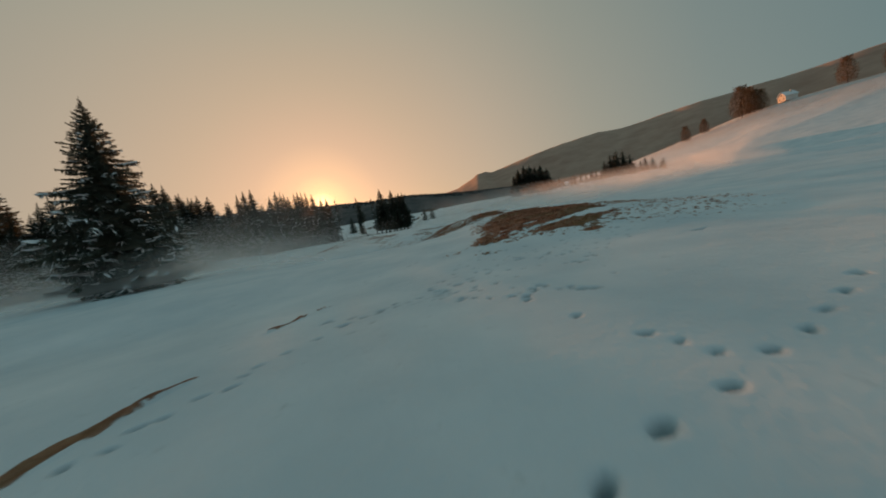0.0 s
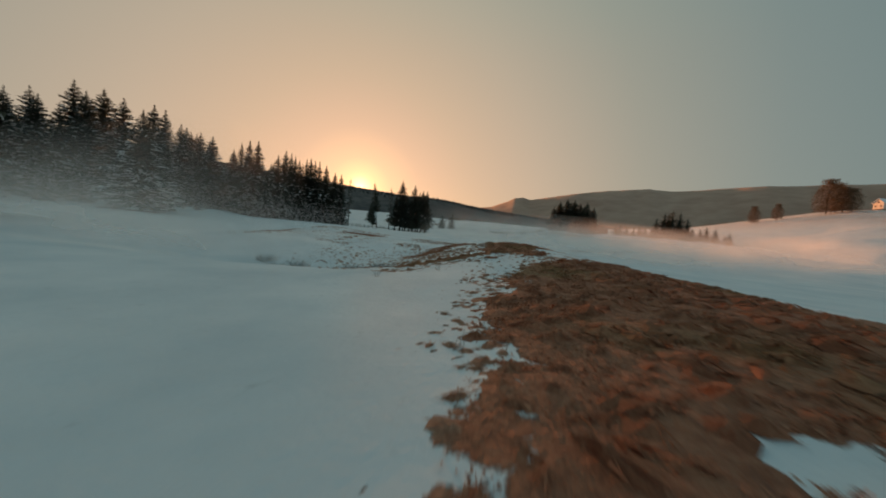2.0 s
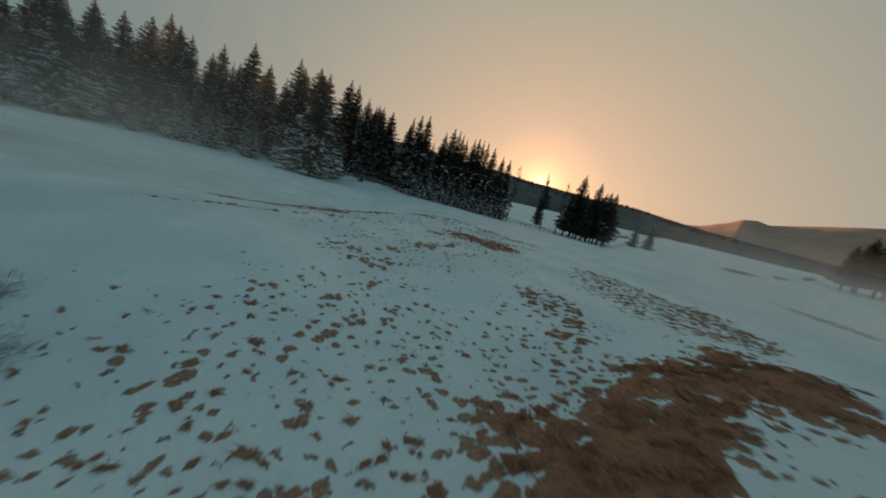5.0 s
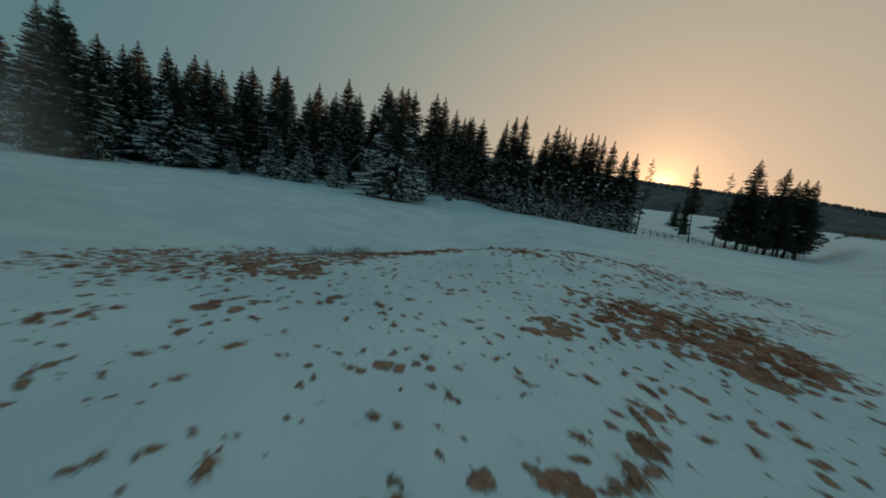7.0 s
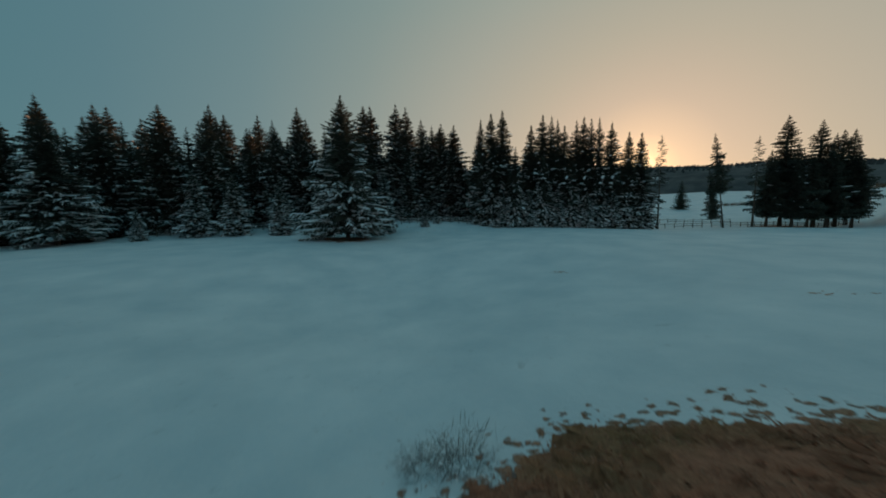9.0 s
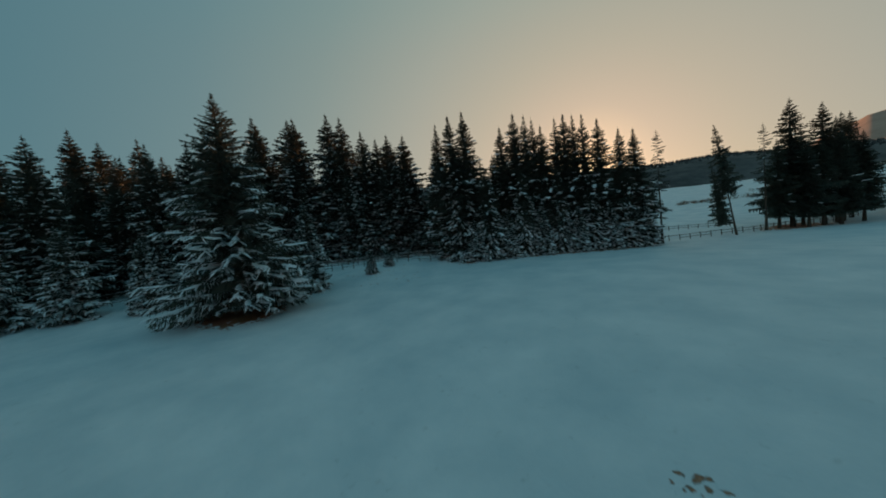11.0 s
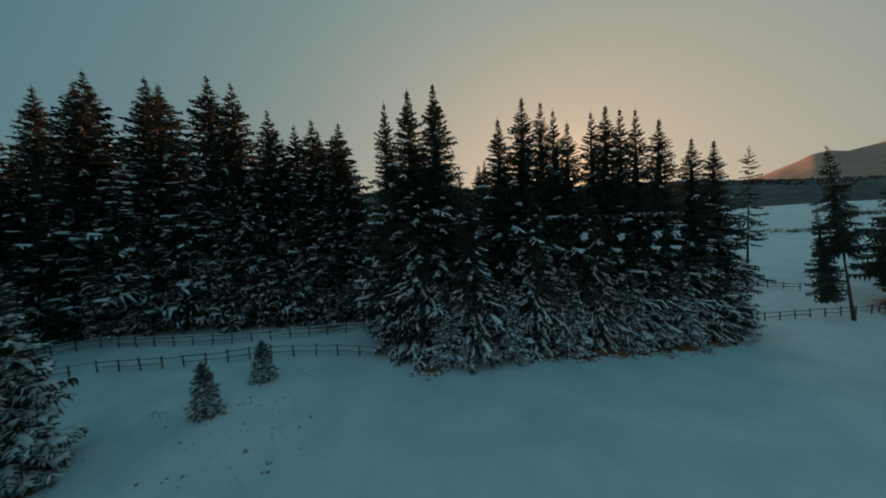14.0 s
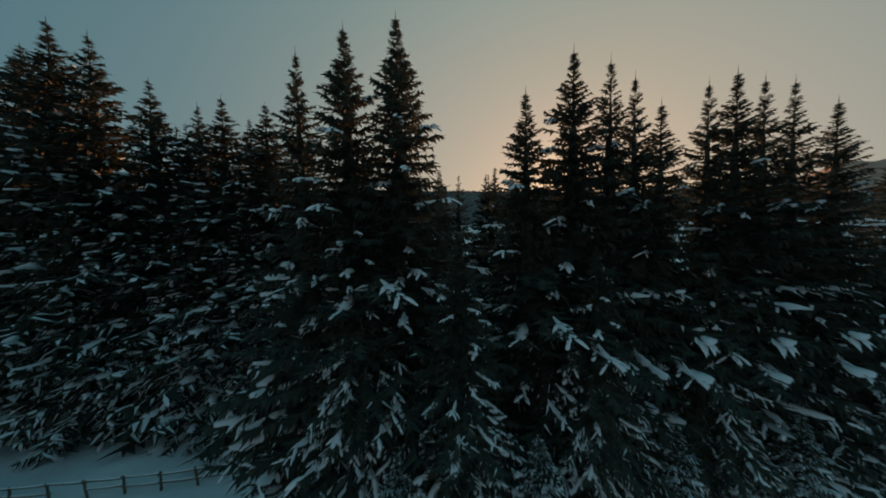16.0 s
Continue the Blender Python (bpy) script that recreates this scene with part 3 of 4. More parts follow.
# ---- trees ----
def spruce_meshes(height, radius, seed, levels, per, twigs, snowy, frost, base=0.04, wide=1.0, thin=0.0, droop=0.0, core=0.42, fine=1.0, slab=1.0, rime=0.25, taper=0.8, gaps=0.22, foot=0.85, mass=0.45, stem=1.0, streaks=False):
    """Trunk, needle crown and lying snow of one spruce that stands at the origin."""
    rng = np.random.default_rng(seed)
    # trunk
    sides, rings = 8, 7
    tv, tf = [], []
    r0 = (0.012 * height + 0.05) * stem
    for k in range(rings):
        s = k / (rings - 1)
        flare = 1.35 if k == 0 else 1.0
        for j in range(sides):
            a = 2 * math.pi * j / sides
            r = r0 * (1 - s) ** 1.35 * flare + 0.01
            tv.append((r * math.cos(a), r * math.sin(a), -0.4 + s * (height + 0.3)))
    for k in range(rings - 1):
        for j in range(sides):
            a, b = k * sides + j, k * sides + (j + 1) % sides
            tf.append((a, b, b + sides, a + sides))
    cv, cf, sv, sf = [], [], [], []
    up = np.array((0, 0, 1.0))
    ph = rng.uniform(0, 6.28, 4)

    def kite(store, fill, p, d, side, length, width):
        i = len(store)
        store.append(p)
        store.append(p + d * (0.42 * length) + side * width)
        store.append(p + d * length)
        store.append(p + d * (0.5 * length) - side * width)
        fill.append((i, i + 1, i + 2, i + 3))

    def ridge(path, side, s0, s1, width):
        """A lumpy streak of snow lying along a bough or twig, rounded on top and sagging at its edges."""
        i, m = len(sv), 7
        for q in range(m):
            p = path(s0 + (s1 - s0) * q / (m - 1)) + up * 0.05
            w = width * (0.25, 0.7, 0.95, 1.0, 1.0, 0.8, 0.3)[q] * rng.uniform(0.55, 1.35)
            sag, rise = rng.uniform(0.2, 0.7) * w, 0.03 + 0.4 * w
            sv.extend((p + side * w - up * sag, p + side * w * 0.6 + up * rise, p - side * w * 0.6 + up * rise, p - side * w - up * sag))
        for q in range(m - 1):
            for c in range(3):
                b = i + q * 4 + c
                sf.append((b, b + 1, b + 5, b + 4))

    def reach(f, a):
        """How far the boughs come out at a share of the height, towards a side."""
        lobes = 1 + gaps * min(1, 2.2 * (1 - f)) * (math.sin(2 * a + ph[0] + 9 * f) * 0.6 + math.sin(3 * a + ph[1] - 17 * f) * 0.6 + math.sin(a + ph[2] + 31 * f) * 0.5)
        cone = min(1.0, 1.12 * (1 - f)) ** taper * min(1.0, (1 - f) / 0.16) ** 0.7
        return radius * cone * (foot + (1 - foot) * min(1, f * 6)) * lobes + 0.04

    # the dense inner needles: a ragged mass round the trunk, with tufts standing out of it
    if mass:
        rows, around = int(height * 2.2), 14
        for k in range(rows):
            f = 0.97 * k / (rows - 1)
            for j in range(around):
                a = 6.283 * (j + 0.5 * (k % 2)) / around
                r = reach(f, a) * mass * (1 - 0.85 * f) * rng.uniform(0.6, 1.25)
                cv.append(np.array((r * math.cos(a), r * math.sin(a), height * (base + (0.985 - base) * f) - 0.35 * r + rng.uniform(-0.2, 0.2))))
        for k in range(rows - 1):
            for j in range(around):
                c, d = k * around + j, k * around + (j + 1) % around
                cf.append((c, d, d + around, c + around))
    for k in range(int(core * 600 * fine)):
        f = rng.random() ** 1.2 * 0.93
        a = rng.uniform(0, 6.283)
        R = reach(f, a)
        r = R * rng.uniform(0.3, 0.75)
        d = np.array((math.cos(a), math.sin(a), rng.uniform(-1.6, -0.4) + 0.9 * f))
        d = d / np.linalg.norm(d)
        side = np.cross(d, rng.normal(0, 1, 3))
        p = np.array((r * math.cos(a), r * math.sin(a), height * (base + (1 - base) * f) - 0.2 * r))
        kite(cv, cf, p, d, side / np.linalg.norm(side), 0.2 + 0.16 * R, (0.035 + 0.022 * R) / fine)
    for k in range(levels):
        f = (k + rng.uniform(-0.35, 0.35)) / levels
        f = min(1 - (1 - min(max(f, 0), 1)) ** 1.2, 0.975)   # whorls stand closer towards the top
        z = height * (base + (1 - base) * f)
        count = max(6, int(per * (0.75 + 0.25 * (1 - f))))
        turn = rng.uniform(0, 6.28)
        for j in range(count):
            if rng.random() < thin:
                continue
            a = turn + 6.283 * (j + rng.uniform(-0.35, 0.35)) / count
            L = reach(f, a) * (rng.uniform(0.7, 1.1) if rng.random() < 0.86 else rng.uniform(0.45, 1.28 if f > 0.15 else 0.95))
            out = np.array((math.cos(a), math.sin(a), 0.0))
            across = np.array((-math.sin(a), math.cos(a), 0.0))
            slope = 0.62 * max(0.0, f - 0.6) / 0.4 - (0.42 + droop) * (1 - f) ** 0.7 + rng.uniform(-0.18, 0.18)
            lift = 0.26 * (1 - f)
            curl = rng.uniform(-0.14, 0.14)
            root = np.array((0, 0, z + rng.uniform(-0.5, 0.5) * height / levels + 0.25 * L * droop))
            if root[2] + L * (slope + lift) < 0.1:
                slope = (0.1 - root[2]) / L - lift

            def at(s):
                return root + out * (L * s) + across * (L * curl * s * s) + up * (L * (slope * s + lift * s * s))

            # branchlets: pointed sprays on both sides of the bough and hanging under it
            n = max(5, int(twigs * (0.24 + 0.76 * L / radius)))
            white = 0.9 * frost * math.exp(-(f / rime) ** 2) + 0.16 * frost * (1 - f)
            for q in range(n):
                s0 = 0.1 + 0.88 * q / n
                s1 = s0 + 1.25 * 0.88 / n
                p0, p1 = at(s0), at(min(s1, 1.0))
                full = 0.2 + 0.09 * L + 0.22 * L * (1.1 - s0)
                for sgn, down in ((1, 0.0), (-1, 0.0), (rng.uniform(-0.5, 0.5), 1.0)):
                    tl = wide * full * rng.uniform(0.55, 1.3) * (0.75 if down else 1.0)
                    hang = (rng.uniform(0.0, 0.9) + down + 0.5 * droop) * (1 - 0.75 * f)
                    d = out * rng.uniform(0.35, 0.9) * (1 - 0.5 * down) + across * sgn * rng.uniform(0.5, 1.0) - up * hang + up * 0.3 * f
                    tip = (p0 + p1) * 0.5 + d * (tl / np.linalg.norm(d))
                    i = len(cv)
                    cv.extend((p0, p1, tip))
                    cf.append((i, i + 1, i + 2))
                    if down == 0 and rng.random() < white:
                        i = len(sv)
                        lift_by = up * 0.08 + out * 0.03
                        k0 = rng.uniform(0.05, 0.5) * (0.5 if frost > 0.9 else 1.0)
                        mid, slim = (p0 + p1) * 0.5, rng.uniform(0.4, 0.75) + 0.2 * (frost > 0.9)
                        b0, b1 = mid + (p0 - mid) * slim, mid + (p1 - mid) * slim
                        sv.extend((b0 + (tip - b0) * k0 + lift_by, b1 + (tip - b1) * k0 + lift_by, tip + lift_by * 0.6))
                        sf.append((i, i + 1, i + 2))
            i = len(cv)
            cv.extend((at(0.93) + across * 0.05 * wide, at(0.93) - across * 0.05 * wide, at(1.0) + (at(1.0) - at(0.85)) * 0.6))
            cf.append((i, i + 1, i + 2))
            # snow along the bough, with fingers on its side twigs
            if streaks:
                clump = 0.5 + 0.5 * math.sin(2 * a + ph[3] + 11 * f)
                if L > 0.9 and rng.random() < snowy * (0.3 + 0.7 * clump) * (math.exp(-(f / 0.42) ** 2) + 0.06):
                    a1 = rng.uniform(0.8, 1.02)
                    a0 = a1 - rng.uniform(0.2, 0.55)
                    ridge(at, across, a0, a1, slab * rng.uniform(0.5, 1.2) * (0.04 + 0.014 * L))
                    for q in range(int(rng.integers(3, 8))):
                        foot_at = at(rng.uniform(a0, 1.0))
                        d = out * rng.uniform(0.4, 1.0) + across * rng.choice((-1, 1)) * rng.uniform(0.35, 0.9) - up * rng.uniform(0.05, 0.5)
                        d = d / np.linalg.norm(d)
                        length = rng.uniform(0.4, 1.0) * (0.3 + 0.13 * L)
                        flat = np.cross(d, up)
                        ridge(lambda s: foot_at + d * (length * s) - up * (0.22 * length * s * s), flat / (np.linalg.norm(flat) + 1e-6), 0.0, 1.0, slab * rng.uniform(0.02, 0.045))
            elif L > 0.7 and rng.random() < snowy * (1.12 - 1.15 * f if f > 0.12 else 0.95):
                for piece in range(1 if L < 1.6 or rng.random() < 0.6 else 2):
                    a1 = rng.uniform(0.62, 1.05)
                    a0 = a1 - min(rng.uniform(0.16, 0.42), rng.uniform(0.45, 1.1) * (1.9 if fine > 1.2 else 1.0) / L)
                    w = slab * rng.uniform(0.06, 0.16) * (0.55 + 0.16 * L)
                    i, m = len(sv), 6 if fine > 1.2 else 3
                    for q in range(m):
                        s = a0 + (a1 - a0) * q / (m - 1)
                        p = at(s) + up * (0.06 + rng.uniform(-0.02, 0.03))
                        ww = w * ((0.25, 0.6, 0.95, 1.0, 0.85, 0.3) if m == 6 else (0.5, 1.0, 0.4))[q] * rng.uniform(0.65, 1.3)
                        sag = rng.uniform(0.15, 0.8) * ww
                        sv.extend((p + across * ww - up * sag, p + across * ww * 0.62 + up * (0.04 + 0.03 * slab), p - across * ww * 0.62 + up * (0.04 + 0.03 * slab), p - across * ww - up * sag))
                    for q in range(m - 1):
                        for c in range(3):
                            b = i + q * 4 + c
                            sf.append((b, b + 1, b + 5, b + 4))
                for q in range(int(rng.integers(2, 7) if fine > 1.2 else rng.integers(1, 4))):
                    p = at(rng.uniform(a0 * 0.8, 1.0)) + up * 0.05
                    sgn = rng.choice((-1, 1))
                    d = out * rng.uniform(0.2, 0.8) + across * sgn * rng.uniform(0.3, 0.9) - up * rng.uniform(0.1, 1.0)
                    d = d / np.linalg.norm(d)
                    flat = np.cross(d, up)
                    kite(sv, sf, p, d, flat / (np.linalg.norm(flat) + 1e-6), slab * rng.uniform(0.15, 0.3) * (0.8 + 0.25 * L), slab * rng.uniform(0.03, 0.075) * (0.8 + 0.1 * L))
    # leader with its short upright shoots
    tip = 0.05 * height + 0.3
    for q in range(16):
        a, s = rng.uniform(0, 6.28), rng.random() ** 0.7
        p = np.array((0, 0, height - tip * 0.2 - tip * 1.1 * s))
        d = np.array((math.cos(a), math.sin(a), rng.uniform(0.7, 1.5)))
        kite(cv, cf, p, d / np.linalg.norm(d), np.array((-math.sin(a), math.cos(a), 0)), (0.12 + 0.3 * s) * (0.6 + 0.018 * height), 0.03 + 0.02 * s)
    for side in ((1.0, 0, 0), (0, 1.0, 0)):
        kite(cv, cf, np.array((0, 0, height - tip)), up, np.array(side), tip * 1.15, 0.035)
    made = [("trunk", mesh_from("spruce_trunk", tv, tf, M_BARK, True)), ("crown", mesh_from("spruce_crown", cv, cf, M_NEEDLE))]
    if sv:
        made.append(("snow", mesh_from("spruce_snow", sv, sf, M_SNOW, True)))
    return made


def tree_model(name, label, meshes, group):
    """A tree out of its meshes, waiting far below until it is placed."""
    root = new(name)
    root.empty_display_size = 0.5
    for n, me in meshes:
        p = part(n, me, root, {"snow": "patches of snow lying on the boughs"}.get(n, ""))
        if n == "snow":
            p["kind"] = "stuff"
    return tagged(root, label, "tree", group)


placed = {}


def stand(key, x, y, scale=1.0, turn=0.0, lean=(0, 0), wide=1.0):
    """Stand a tree of that kind at a place: the first is moved there, the rest are copies."""
    model = MODELS[key]
    z = float(land(x, y)) - 0.05
    m = pose(x, y, z, lean[0], lean[1], turn) @ Matrix.Diagonal((scale * wide, scale * wide, scale, 1))
    if key not in placed:
        placed[key] = model
        model.matrix_basis = m
        return model
    ob = placed[key].copy()
    scene.collection.objects.link(ob)
    for ch in placed[key].children:
        c = ch.copy()
        scene.collection.objects.link(c)
        c.parent = ob
    ob.matrix_basis = m
    return ob


FOREST = "spruces of the forest edge"
MODELS = {
    "tall_a": tree_model("spruce", "tall dark spruce with snow on its lower boughs", spruce_meshes(24, 5.3, 1, 54, 9, 11, 1.3, 0.75, core=0.6, slab=1.6, rime=0.4, taper=0.82), FOREST),
    "tall_b": tree_model("spruce", "tall dark spruce with snow on its lower boughs", spruce_meshes(24, 4.9, 2, 54, 9, 10, 1.3, 0.75, core=0.6, slab=1.6, rime=0.4, taper=0.88), FOREST),
    "tall_c": tree_model("spruce", "slender dark spruce with a gappy top", spruce_meshes(24, 4.1, 3, 52, 8, 10, 0.6, 0.4, thin=0.1, core=0.4, taper=0.78), FOREST),
    "skirted": tree_model("spruce", "tall spruce with long drooping snowy boughs to the ground", spruce_meshes(24, 6.0, 13, 64, 10, 26, 1.7, 0.3, base=0.08, droop=0.35, core=0.8, fine=1.35, slab=2.2, wide=0.85, rime=0.36, foot=0.95, streaks=True), FOREST),
    "fine_a": tree_model("spruce", "tall dark spruce with snow on its lower boughs", spruce_meshes(24, 4.6, 14, 78, 9, 18, 0.8, 0.18, core=0.7, fine=1.5, slab=2.2, gaps=0.3, taper=0.8, wide=0.85, streaks=True), FOREST),
    "fine_b": tree_model("spruce", "slender spruce with a gappy pointed top", spruce_meshes(24, 4.0, 15, 74, 8, 17, 0.42, 0.1, thin=0.14, core=0.4, fine=1.5, slab=1.9, gaps=0.36, taper=0.78, wide=0.8), FOREST),
    "broad": tree_model("spruce", "broad dense spruce with snow on its lower boughs", spruce_meshes(24, 7.4, 24, 66, 11, 26, 0.75, 0.3, base=0.05, core=1.0, fine=1.3, slab=1.7, rime=0.35, gaps=0.2, taper=0.92, wide=0.75, mass=0.6), FOREST),
    "snowy": tree_model("spruce", "broad spruce with heavily snowed lower boughs", spruce_meshes(24, 7.7, 4, 58, 11, 36, 2.3, 0.7, base=0.085, droop=0.0, core=0.8, fine=1.3, slab=2.25, rime=0.42, gaps=0.3, taper=0.88, wide=0.66, streaks=True), FOREST),
    "young": tree_model("young_spruce", "small bushy spruce dusted with snow", spruce_meshes(4, 1.1, 5, 26, 10, 9, 1.2, 1.0, base=0.03, core=0.3, rime=1.2, gaps=0.16, taper=0.6, foot=0.75, slab=1.4), "young spruces in the meadow"),
    "frosted": tree_model("spruce", "snow-dusted spruce at the forest edge", spruce_meshes(11, 2.9, 6, 36, 10, 11, 1.1, 1.0, base=0.03, rime=1.1, slab=1.9), FOREST),
    "pole": tree_model("bare_spruce", "thin half-bare spruce with a long bare trunk", spruce_meshes(17, 1.35, 7, 26, 7, 6, 0.05, 0.0, base=0.48, thin=0.3, core=0.05, taper=0.45, mass=0, wide=0.6, stem=0.7), "trees in the gap"),
    "gapped": tree_model("spruce", "one-sided spruce with a bare lower trunk", spruce_meshes(17, 2.4, 8, 34, 7, 9, 0.06, 0.0, base=0.4, thin=0.08, core=0.5, gaps=0.3, taper=0.75, mass=0.3, stem=0.7), "trees in the gap"),
    "stilted": tree_model("spruce", "dark spruce with bare lower trunk", spruce_meshes(22, 4.1, 9, 54, 9, 10, 0.05, 0.0, base=0.16, core=0.6, taper=0.74, gaps=0.34, foot=0.7, mass=0.3), "spruces beyond the gap"),
    "back": tree_model("spruce", "dark spruce deep in the forest", spruce_meshes(24, 5.0, 10, 30, 7, 7, 0.10, 0.05, core=0.4), "spruces of the forest"),
    "far": tree_model("spruce", "dark broad spruce in a grove across the snowfield", spruce_meshes(24, 5.0, 16, 22, 7, 5, 0.0, 0.0, core=0.2), "trees across the snowfield"),
    "back_b": tree_model("spruce", "dark spruce deep in the forest", spruce_meshes(24, 4.6, 12, 30, 7, 7, 0.10, 0.05, core=0.4), "spruces of the forest"),
}
rnd = random.Random(7)
SHRUBS = [(-5.7, 43.2, 9, 0.6), (-12.2, 42.6, 9, 1.0), (-3.6, 40.9, 2, 0.3), (-10.4, 42.4, 3, 0.6), (-30.5, 62.5, 3, 0.5), (-28.6, 64.2, 4, 0.6), (-29.2, 72.0, 1, 0.35), (-28.7, 72.9, 1, 0.3)]
STALKS = [(3.4, 33.6), (3.9, 34.8), (3.0, 35.2), (4.5, 32.4), (-20.6, 67.0), (-19.5, 70.5), (-27.8, 66.0), (-10.5, 41.5), (0.8, 36.5), (-1.5, 34.0), (-31, 78), (2.4, 26.5)]

# the copse in front of the lane
for key, x, y, h in [
    ("fine_a", -75.5, 127.0, 26.4), ("fine_a", -77.3, 125.2, 25.6), ("fine_b", -79.0, 123.6, 24.2), ("fine_a", -71.1, 131.7, 23.3), ("fine_a", -69.4, 133.6, 25.5),
    ("fine_b", -68.0, 134.9, 25.0), ("fine_b", -67.1, 135.9, 24.2), ("fine_a", -66.1, 137.0, 23.0), ("fine_b", -64.3, 138.9, 24.1), ("fine_a", -63.2, 140.0, 24.8),
    ("fine_b", -62.1, 141.2, 24.5), ("fine_b", -60.9, 142.4, 24.5), ("fine_a", -59.1, 144.4, 23.6), ("fine_a", -56.5, 147.0, 21.6), ("fine_a", -54.7, 149.0, 21.4), ("pole", -51.8, 151.9, 20.4),
    ("skirted", -76.0, 124.6, 18.5), ("skirted", -71.3, 126.4, 16.0), ("skirted", -67.6, 131.6, 15.5), ("skirted", -63.6, 136.6, 15.0), ("skirted", -60.0, 141.2, 15.0), ("skirted", -56.0, 145.8, 14.0),
    ("frosted", -72.2, 123.6, 7.5), ("frosted", -68.4, 127.6, 8.0), ("frosted", -64.6, 132.4, 8.0), ("frosted", -60.6, 137.2, 8.0), ("frosted", -57.0, 141.8, 8.5), ("frosted", -53.4, 147.4, 9.5),
    ("back", -86.5, 141.5, 22), ("back_b", -90.5, 146, 23), ("back", -83, 147, 22.5), ("back_b", -94, 150, 23.5), ("back", -88, 153, 23), ("back_b", -79, 151, 22),
    ("back", -73.5, 134.0, 17.0), ("back_b", -70.5, 138.0, 17.0), ("back", -67.0, 142.5, 17.0), ("back_b", -63.0, 146.5, 16.5), ("back", -58.5, 151.0, 15.5),
]:
    stand(key, x, y, h / {"pole": 17, "frosted": 11}.get(key, 24), rnd.uniform(0, 360), wide=0.86 if key == "skirted" else 1.0)

# the great spruces in the meadow and their neighbours
tagged(stand("snowy", -77.8, 90.3, 1.0, 30, wide=0.94), "great lone spruce with heavily snowed boughs in the meadow", "tree", "lone spruces in the meadow")
tagged(stand("broad", -38.4, 37.5, 22.6 / 24, 190), "great lone spruce with snowy boughs in the meadow", "tree", "lone spruces in the meadow")
stand("tall_a", -90.0, 39.2, 22.7 / 24, 90, wide=1.5)
tagged(stand("frosted", -81.5, 99.5, 1.12, 80, wide=0.75), "slim frosted spruce beside the great lone spruce", "tree", "lone spruces in the meadow")
stand("frosted", -93.0, 83.0, 0.85, 20)
stand("frosted", -97.5, 76.0, 1.05, 60)
stand("frosted", -99.5, 70.0, 1.1, 140)
stand("frosted", -99.0, 84.5, 1.0, 250)
stand("frosted", -96.5, 92.0, 1.0, 300)
stand("snowy", -103.0, 52.0, 0.86, 110)
stand("frosted", -98.5, 62.0, 0.5, 200)
stand("young", -79.0, 107.2, 0.87, 10, wide=1.0)
stand("young", -80.2, 111.2, 0.76, 200, wide=1.1)

# the gap and the clump beyond it
low_side = spruce_meshes(9.0, 1.75, 28, 30, 8, 9, 0.05, 0.0, base=0.03, core=0.5, taper=0.7, gaps=0.3)[1][1]
low_side.transform(Matrix.Translation((-1.7, 0.3, 1.9)))
one_sided = stand("gapped", -42.3, 161.6, 1.22, 0, (0, -7), 0.75)
part("side_crown", low_side, one_sided, "dense dark boughs hanging on one side")
stand("pole", -38.5, 167.3, 1.15, 70)
for x, y, h in [(-36.8, 171, 17), (-35.0, 174, 24.5), (-33.5, 178, 19), (-30.5, 182, 24.2), (-28.5, 186, 21.5), (-27.5, 189, 22.5), (-26, 193, 22.5), (-33, 171.5, 15), (-28.5, 180, 18), (-25, 187, 18), (-31, 176, 16), (-26, 196, 17)]:
    stand("stilted", x, y, h / 22, rnd.uniform(0, 360))

# the forest behind the lane: rows from its edge inwards
EDGE = [(-128, 0), (-118, 30), (-112, 58), (-109.5, 80), (-106.5, 100), (-97, 111.5), (-90.5, 119), (-84, 128), (-75, 141), (-65, 155)]


for x, y, h in [(-112, 104, 30), (-107.1, 109.8, 30.4), (-102.7, 115.1, 30.8), (-101.0, 117.2, 30.2), (-98.4, 120.3, 27), (-95, 124.4, 26), (-92.8, 127, 25.8), (-118.0, 96, 28.5), (-140, 76, 34.5), (-146.5, 80, 34), (-117.6, 105.1, 33.5), (-117.7, 112.7, 33.7), (-141, 100, 38), (-126, 83, 26), (-122, 89, 25.5),
                (-112, 31.6, 27.4), (-113, 35.5, 25.6), (-112, 39.3, 24.3), (-112, 43, 23.7), (-112, 50, 25.5), (-111, 57, 24.5), (-110.5, 66, 25.5), (-110, 73.5, 25), (-109, 86, 24.5), (-108.5, 91.5, 25), (-111, 46, 19), (-116, 140, 31), (-100, 128, 26), (-140, 66, 30), (-134, 77, 30), (-150, 54, 34), (-127, 86, 30), (-158, 40, 35), (-145, 61, 30)]:
    stand(rnd.choice(("tall_a", "tall_b")), x, y, h / 24, rnd.uniform(0, 360), wide=rnd.uniform(1.15, 1.45))

